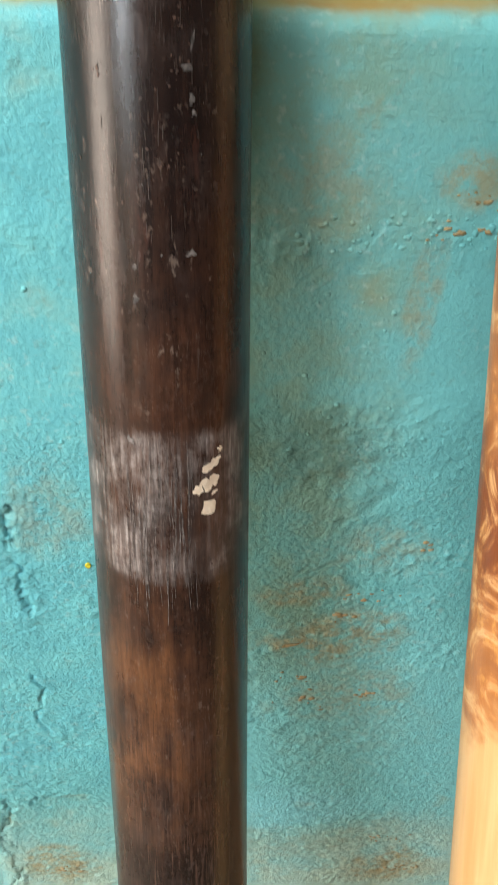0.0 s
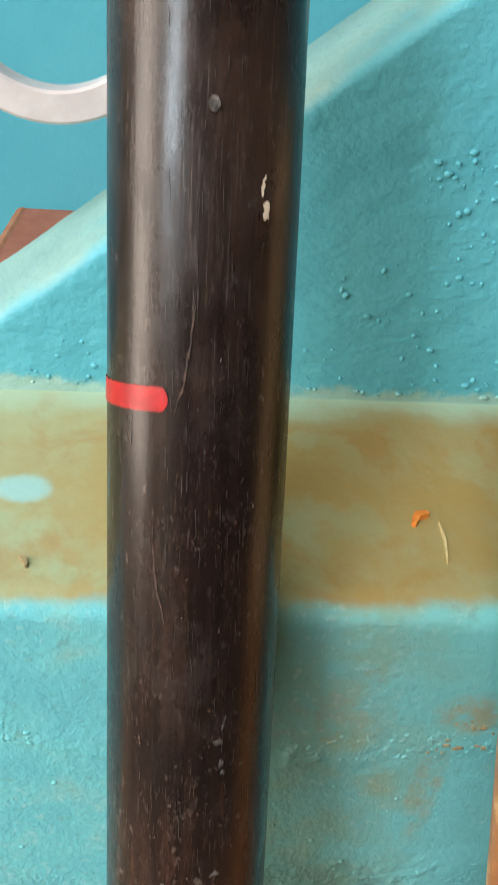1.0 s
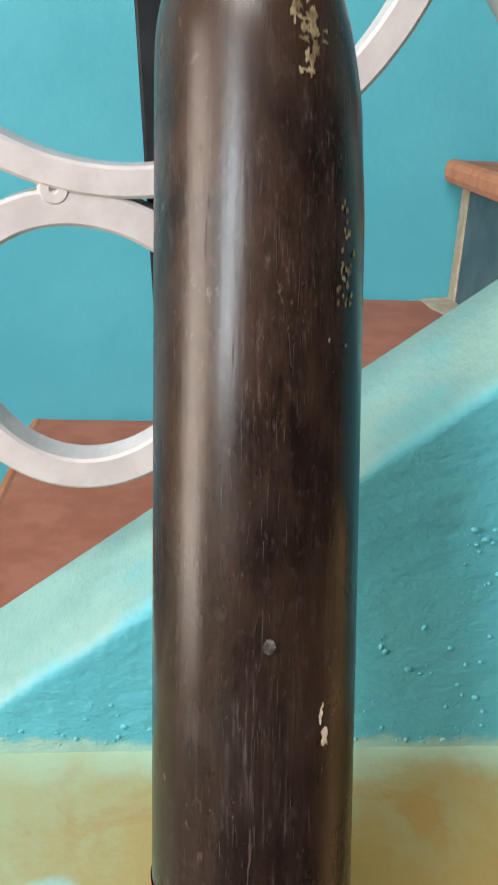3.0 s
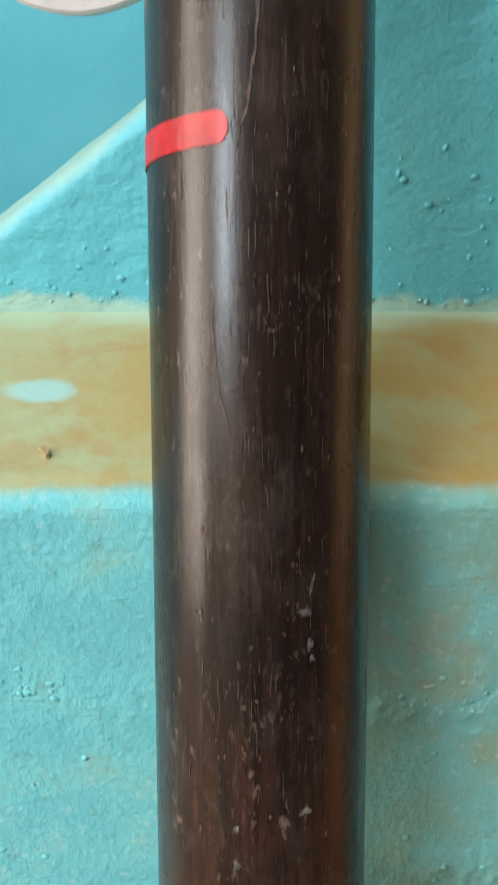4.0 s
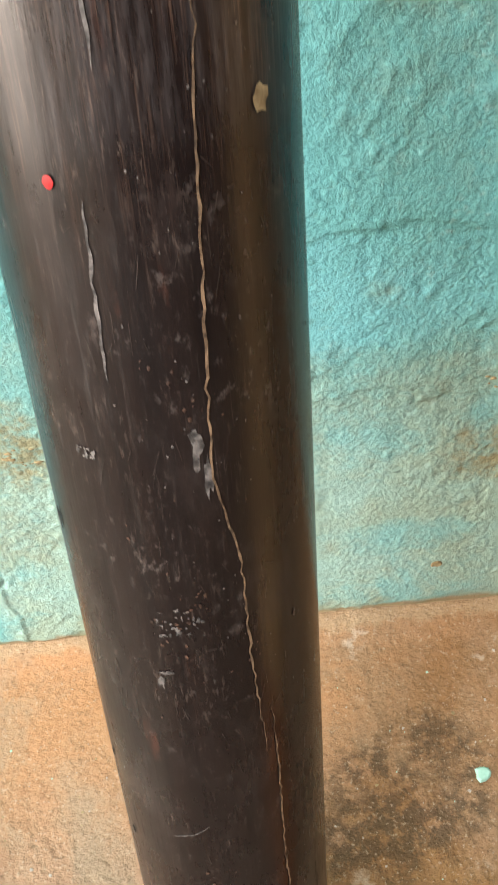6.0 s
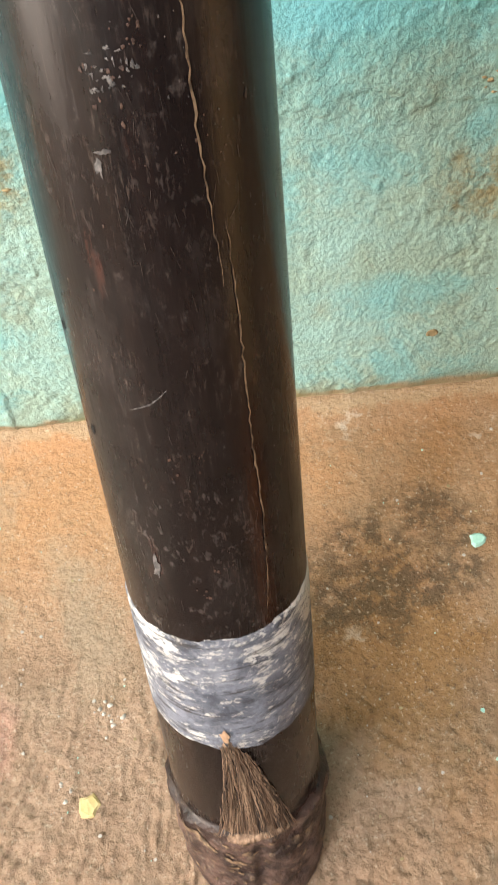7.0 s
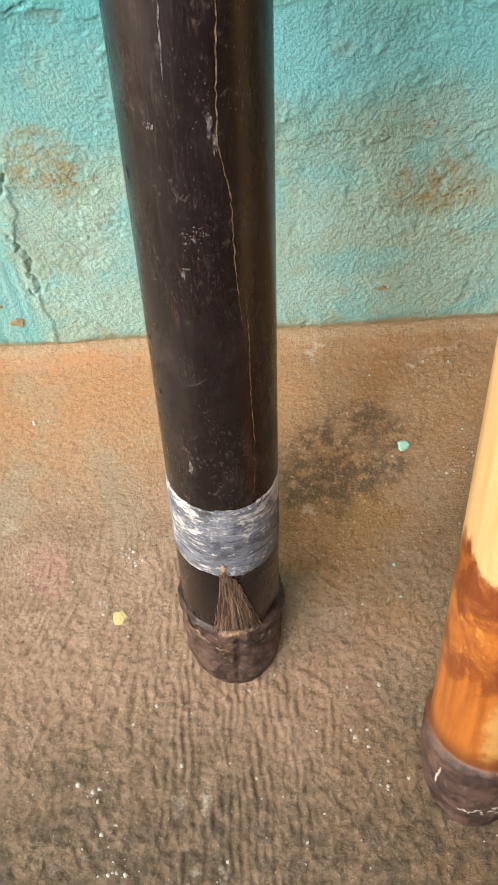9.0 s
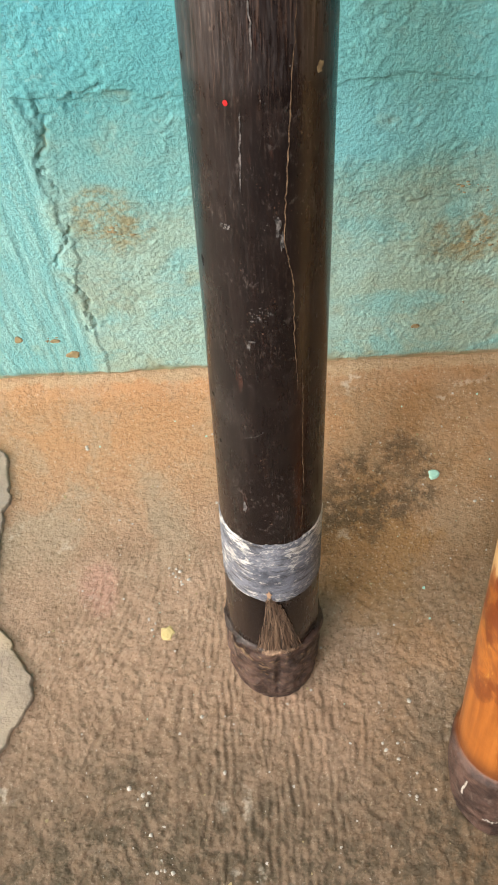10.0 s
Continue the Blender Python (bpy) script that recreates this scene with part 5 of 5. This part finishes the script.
smear = [pale.fleck(0.0165 + 0.0022 * math.sin(k * 0.9) + r.normal(0, 0.0010), -30 + 2.1 * k, r.uniform(0.0008, 0.0030), r.uniform(0.0010, 0.0032), 0.0005, 2010 + k, 10, 0.6) for k in range(24)]
smear += [pale.fleck(0.022 + 0.0005 * k, 6 + 1.6 * k, r.uniform(0.001, 0.0035), r.uniform(0.001, 0.003), 0.0005, 2050 + k, 10, 0.6) for k in range(12)]
smear += [pale.fleck(0.052 - 0.0022 * k, -56 - 0.6 * k, r.uniform(0.002, 0.006), r.uniform(0.0008, 0.002), 0.0005, 2070 + k, 10, 0.6) for k in range(9)]
tagged(part("paint_smear", joined("paint_smear", smear, M["whitechip"]), pole2), "white paint smear on the dark foot", kind="stuff")

# ============ small things on floor and wall ============


def chip_mesh(name, r, h, mat, seed, stretch=1.0, n=11):
    q = np.random.default_rng(seed)
    V, F = [], []
    rad = [r * (1 + 0.22 * q.uniform(-1, 1)) for _ in range(n)]
    for z, k in ((0, 1.0), (h * 0.7, 0.95), (h, 0.75)):
        for i in range(n):
            a = 2 * math.pi * i / n
            V.append((rad[i] * k * math.cos(a) * stretch, rad[i] * k * math.sin(a), z * (1 + 0.2 * q.uniform(-1, 1))))
    for l in range(2):
        for i in range(n):
            j = (i + 1) % n
            F.append((l * n + i, l * n + j, (l + 1) * n + j, (l + 1) * n + i))
    F.append(tuple(2 * n + i for i in range(n)))
    F.append(tuple(reversed(range(n))))
    return mesh_from(name, V, F, mat, False)


def floor_chip(name, x, y, r, mat, seed, label, h=0.0016):
    ob = tagged(new(name, chip_mesh(name, r, h, mat, seed)), label, "debris")
    ob.matrix_world = pose(x, y, float(floor_h(np.float64(x), np.float64(y))) - 0.0008, 0, 0, seed * 37 % 360)
    return ob


floor_chip("paint_chip", -0.0770, -0.2250, 0.0055, M["yellowchip"], 1, "flat pale yellow paint chip on the concrete floor", 0.0026)
floor_chip("paint_chip", 0.1430, -0.1065, 0.0048, M["mintchip"], 2, "flat mint-green paint chip on the concrete floor", 0.0026)


def wall_mark(name, x, z, r, mat, seed, label, stretch=1.0, spin=0.0, category="stain", h=0.0016):
    ob = tagged(new(name, chip_mesh(name, r, h, mat, seed, stretch)), label, category)
    ob.matrix_world = pose(x, wall_at(x, z) + 0.0008, z, 90, 0, 0) @ pose(0, 0, 0, 0, 0, spin)
    return ob


wall_mark("paint_dot", -0.0465, 0.5255, 0.0021, M["brightyellow"], 5, "bright yellow paint dot on the turquoise wall", 0.7)


def specks(name, count, seed, xlo, xhi, ylo, yhi, rlo, rhi, mat, label):
    r = np.random.default_rng(seed)
    V, F = [], []
    for k in range(count):
        x, y = r.uniform(xlo, xhi), r.uniform(ylo, yhi)
        q = rlo + (rhi - rlo) * r.random() ** 3
        n, b = 6, len(V)
        g = float(floor_h(np.float64(x), np.float64(y)))
        for lay, (z, f) in enumerate(((g - 0.002, 1.0), (g + 0.0003 + 0.15 * q, 0.7))):
            for i in range(n):
                a = 2 * math.pi * i / n
                w = q * f * (1 + 0.4 * r.uniform(-1, 1))
                V.append((x + w * math.cos(a), y + w * math.sin(a), z))
        for i in range(n):
            F.append((b + i, b + (i + 1) % n, b + n + (i + 1) % n, b + n + i))
        F.append(tuple(b + n + i for i in range(n)))
    return tagged(new(name, mesh_from(name, V, F, mat, False)), label, "grit", kind="stuff")


specks("lime_grit", 420, 71, -0.17, 0.3, -0.5, -0.02, 0.0003, 0.0014, M["whitechip"], "white lime specks scattered over the concrete")
specks("mint_grit", 50, 72, -0.17, 0.3, -0.3, -0.01, 0.0004, 0.0018, M["mintchip"], "mint paint crumbs scattered near the wall foot")
specks("brown_grit", 160, 73, -0.17, 0.3, -0.5, -0.01, 0.0005, 0.0018, M["rustchip"], "brown plaster crumbs scattered over the concrete")


def wall_line(name, pts, width, mat, label, seed, category="crack"):
    """A thin uneven strip along the face of the low wall."""
    r = np.random.default_rng(seed)
    p = np.array(pts, float)
    L = np.concatenate([[0], np.cumsum(np.hypot(*np.diff(p, axis=0).T))])
    n = max(6, int(L[-1] / 0.003))
    u = np.linspace(0, L[-1], n)
    x = np.interp(u, L, p[:, 0]) + r.normal(0, 0.0011, n)
    z = np.interp(u, L, p[:, 1]) + r.normal(0, 0.0006, n)
    V, F = [], []
    for i in range(n):
        w = width * max(0.04, r.uniform(-0.5, 1.0))
        j = min(i, n - 2)
        t = np.array([x[j + 1] - x[j], z[j + 1] - z[j]])
        t = t / (np.hypot(*t) + 1e-9)
        for k in (-0.5, 0.5):
            V.append((x[i] - t[1] * w * k, wall_at(x[i], z[i]) - 0.0004, z[i] + t[0] * w * k))
        for k in (0.5, -0.5):
            V.append((x[i] - t[1] * w * k, 0.006, z[i] + t[0] * w * k))
    for i in range(n - 1):
        for k in range(4):
            l = (k + 1) % 4
            F.append((4 * i + k, 4 * i + l, 4 * i + 4 + l, 4 * i + 4 + k))
    return tagged(new(name, mesh_from(name, V, F, mat, False)), label, category)

def flakes(x, z, spread, count, seed, rlo=0.0004, rhi=0.0016):
    """A cluster of small spots where the paint has flaked off the plaster."""
    r = np.random.default_rng(seed)
    V, F = [], []
    for _ in range(count):
        cx, cz = x + r.normal(0, spread), z + r.normal(0, spread * 0.45)
        q, b, n = rlo + (rhi - rlo) * r.random() ** 2, len(V), 8
        g = wall_at(cx, cz)
        for y, k in ((g + 0.002, 1.0), (g - 0.0001, 0.95), (g - 0.0004, 0.6)):
            for i in range(n):
                a = 2 * math.pi * i / n
                w = q * k * (1 + 0.45 * r.uniform(-1, 1))
                V.append((cx + 1.5 * w * math.cos(a), y, cz + 0.8 * w * math.sin(a)))
        for l in range(2):
            for i in range(n):
                F.append((b + l * n + i, b + l * n + (i + 1) % n, b + (l + 1) * n + (i + 1) % n, b + (l + 1) * n + i))
        F.append(tuple(b + 2 * n + i for i in range(n)))
    return tagged(new("flaked_plaster", mesh_from("flaked_plaster", V, F, M["rustchip"], True)), "cluster of brown spots where wall paint flaked off", "flaking", kind="stuff")


for i, (x, z, sp, c) in enumerate(((0.117, 0.532, 0.004, 5), (0.096, 0.498, 0.007, 8), (0.080, 0.480, 0.005, 6), (0.076, 0.401, 0.011, 14), (0.102, 0.405, 0.006, 10), (0.060, 0.425, 0.006, 7),
                                   (0.105, 0.710, 0.005, 9), (0.096, 0.698, 0.006, 9), (-0.092, 0.188, 0.009, 16), (0.166, 0.158, 0.008, 16), (0.144, 0.214, 0.010, 12), (-0.158, 0.061, 0.004, 5), (0.165, 0.087, 0.003, 2))):
    flakes(x, z, sp, c, 500 + i)
wall_mark("plaster_scab", -0.148, 0.041, 0.0050, M["rustchip"], 21, "bare brown plaster patch near the wall foot", 1.2, 30, "flaking")
wall_mark("plaster_scab", -0.158, 0.062, 0.0028, M["rustchip"], 22, "small bare brown plaster patch near the wall foot", 1.5, 10, "flaking")
wall_mark("plaster_scab", -0.187, 0.066, 0.0036, M["rustchip"], 23, "small bare brown plaster patch near the wall foot", 1.3, 80, "flaking")
wall_mark("plaster_scab", 0.133, 0.057, 0.0030, M["rustchip"], 24, "tiny rust-brown spot on the pale wall", 1.2, 20, "flaking")
wall_mark("plaster_scab", 0.0175, 0.101, 0.0045, M["rustchip"], 25, "small orange-brown spot on the pale wall", 0.8, 0, "flaking")
wall_line("rust_streak", [(0.049, 0.455), (0.055, 0.457), (0.063, 0.461)], 0.0026, M["rustchip"], "short orange-brown streak on the turquoise wall", 9, "stain")


def ledge_z(y):
    return LEDGE_Z + LEDGE_RISE * y


def litter(name, pts, width, thick, mat, label, seed):
    """A thin curl of litter lying on the sloping top of the low wall."""
    r = np.random.default_rng(seed)
    p = np.array(pts, float)
    n = 9
    u = np.linspace(0, len(p) - 1, n)
    x, y = (np.interp(u, np.arange(len(p)), p[:, k]) for k in (0, 1))
    V, F = [], []
    for i in range(n):
        j = min(i, n - 2)
        t = np.array([x[j + 1] - x[j], y[j + 1] - y[j]])
        t = t / np.hypot(*t)
        w = width * (0.4 + 0.6 * math.sin(math.pi * (i + 0.6) / (n + 0.2)))
        for k, h in ((-0.5, -0.001), (0.5, -0.001), (0.5, thick), (-0.5, thick)):
            V.append((x[i] - t[1] * w * k, y[i] + t[0] * w * k, ledge_z(y[i]) + h))
    for i in range(n - 1):
        for k in range(4):
            l = (k + 1) % 4
            F.append((4 * i + k, 4 * i + l, 4 * i + 4 + l, 4 * i + 4 + k))
    F += [(3, 2, 1, 0), tuple(4 * n - 4 + k for k in range(4))]
    return tagged(new(name, mesh_from(name, V, F, mat, False)), label, "debris")


litter("wood_shaving", [(0.0765, 0.040), (0.0785, 0.0445), (0.083, 0.0455)], 0.0030, 0.0030, M["orangechip"], "small curled orange shaving on the mustard wall top", 1)
litter("straw", [(0.0865, 0.042), (0.0870, 0.033), (0.0855, 0.022)], 0.0008, 0.0016, M["yellowchip"], "thin pale straw on the mustard wall top", 2)
litter("grit_lump", [(-0.0665, 0.021), (-0.0645, 0.0195), (-0.0635, 0.017)], 0.0016, 0.0014, M["rustchip"], "small dark crumb on the mustard wall top", 3)


def lime_spot(x, y, spread, count, seed):
    r = np.random.default_rng(seed)
    V, F = [], []
    for _ in range(count):
        cx, cy = x + r.normal(0, spread), y + r.normal(0, spread)
        q, b, n = 0.0004 + 0.0017 * r.random() ** 2.5, len(V), 7
        g = float(floor_h(np.float64(cx), np.float64(cy)))
        for z, k in ((g - 0.002, 1.0), (g + 0.0005, 0.7)):
            for i in range(n):
                a = 2 * math.pi * i / n
                w = q * k * (1 + 0.4 * r.uniform(-1, 1))
                V.append((cx + w * math.cos(a), cy + w * math.sin(a), z))
        for i in range(n):
            F.append((b + i, b + (i + 1) % n, b + n + (i + 1) % n, b + n + i))
        F.append(tuple(b + n + i for i in range(n)))
    return tagged(new("lime_spatter", mesh_from("lime_spatter", V, F, M["whitechip"], True)), "spatter of white lime on the rough concrete floor", "spatter", kind="stuff")


for i, (x, y, sp, c) in enumerate(((-0.068, -0.181, 0.005, 16), (-0.090, -0.217, 0.005, 8), (-0.144, -0.064, 0.002, 3), (0.083, -0.287, 0.006, 9), (0.083, -0.317, 0.006, 9), (0.086, -0.340, 0.007, 9),
                                   (-0.092, -0.334, 0.007, 10), (-0.088, -0.36, 0.007, 9), (-0.081, -0.385, 0.007, 10), (0.175, -0.130, 0.004, 6), (-0.024, -0.300, 0.012, 12))):
    lime_spot(x, y, sp, c, 600 + i)


def plaster_blobs(name, label, spots, mat, place, seed, top=False):
    """Small round lumps of plaster under the paint: spots are (x, z, spread x, spread z, count)."""
    r = np.random.default_rng(seed)
    V, F = [], []
    for x, z, sx, sz, count in spots:
        for _ in range(count):
            cx, cz = x + r.uniform(-1, 1) * sx, z + r.uniform(-1, 1) * sz
            if top and cz > STR_A + STR_B * cx - 0.012:
                continue
            q, b, n = 0.0003 + 0.0010 * r.random() ** 2, len(V), 9
            g, st = place(cx, cz), r.uniform(0.8, 1.5)
            for k, lift in ((1.3, -0.0008), (0.95, 0.18), (0.55, 0.38)):
                for i in range(n):
                    a = 2 * math.pi * i / n
                    w = q * k * (1 + 0.2 * r.uniform(-1, 1))
                    V.append((cx + st * w * math.cos(a), g - (lift * q if lift > 0 else lift), cz + w * math.sin(a)))
            V.append((cx, g - 0.46 * q, cz))
            for l in range(2):
                for i in range(n):
                    j = (i + 1) % n
                    F.append((b + l * n + i, b + l * n + j, b + (l + 1) * n + j, b + (l + 1) * n + i))
            for i in range(n):
                F.append((b + 2 * n + i, b + 2 * n + (i + 1) % n, b + 3 * n))
    return tagged(new(name, mesh_from(name, V, F, mat)), label, "plaster lumps", kind="stuff")


plaster_blobs("plaster_lumps", "small round plaster lumps under turquoise wall paint", [(0.09, 0.83, 0.12, 0.028, 130), (-0.12, 0.80, 0.07, 0.012, 36), (0.11, 0.875, 0.03, 0.02, 70), (0.0, 0.792, 0.2, 0.005, 140)],
              M["upper"], lambda x, z: UP_Y, 801, True)
plaster_blobs("plaster_lumps", "small round plaster lumps on the low turquoise wall", [(0.09, 0.697, 0.05, 0.008, 150), (-0.09, 0.705, 0.03, 0.006, 70), (-0.10, 0.66, 0.05, 0.05, 40), (0.08, 0.66, 0.06, 0.05, 24), (0.05, 0.61, 0.06, 0.015, 60), (-0.08, 0.60, 0.03, 0.02, 40)],
              M["lower"], wall_at, 802)
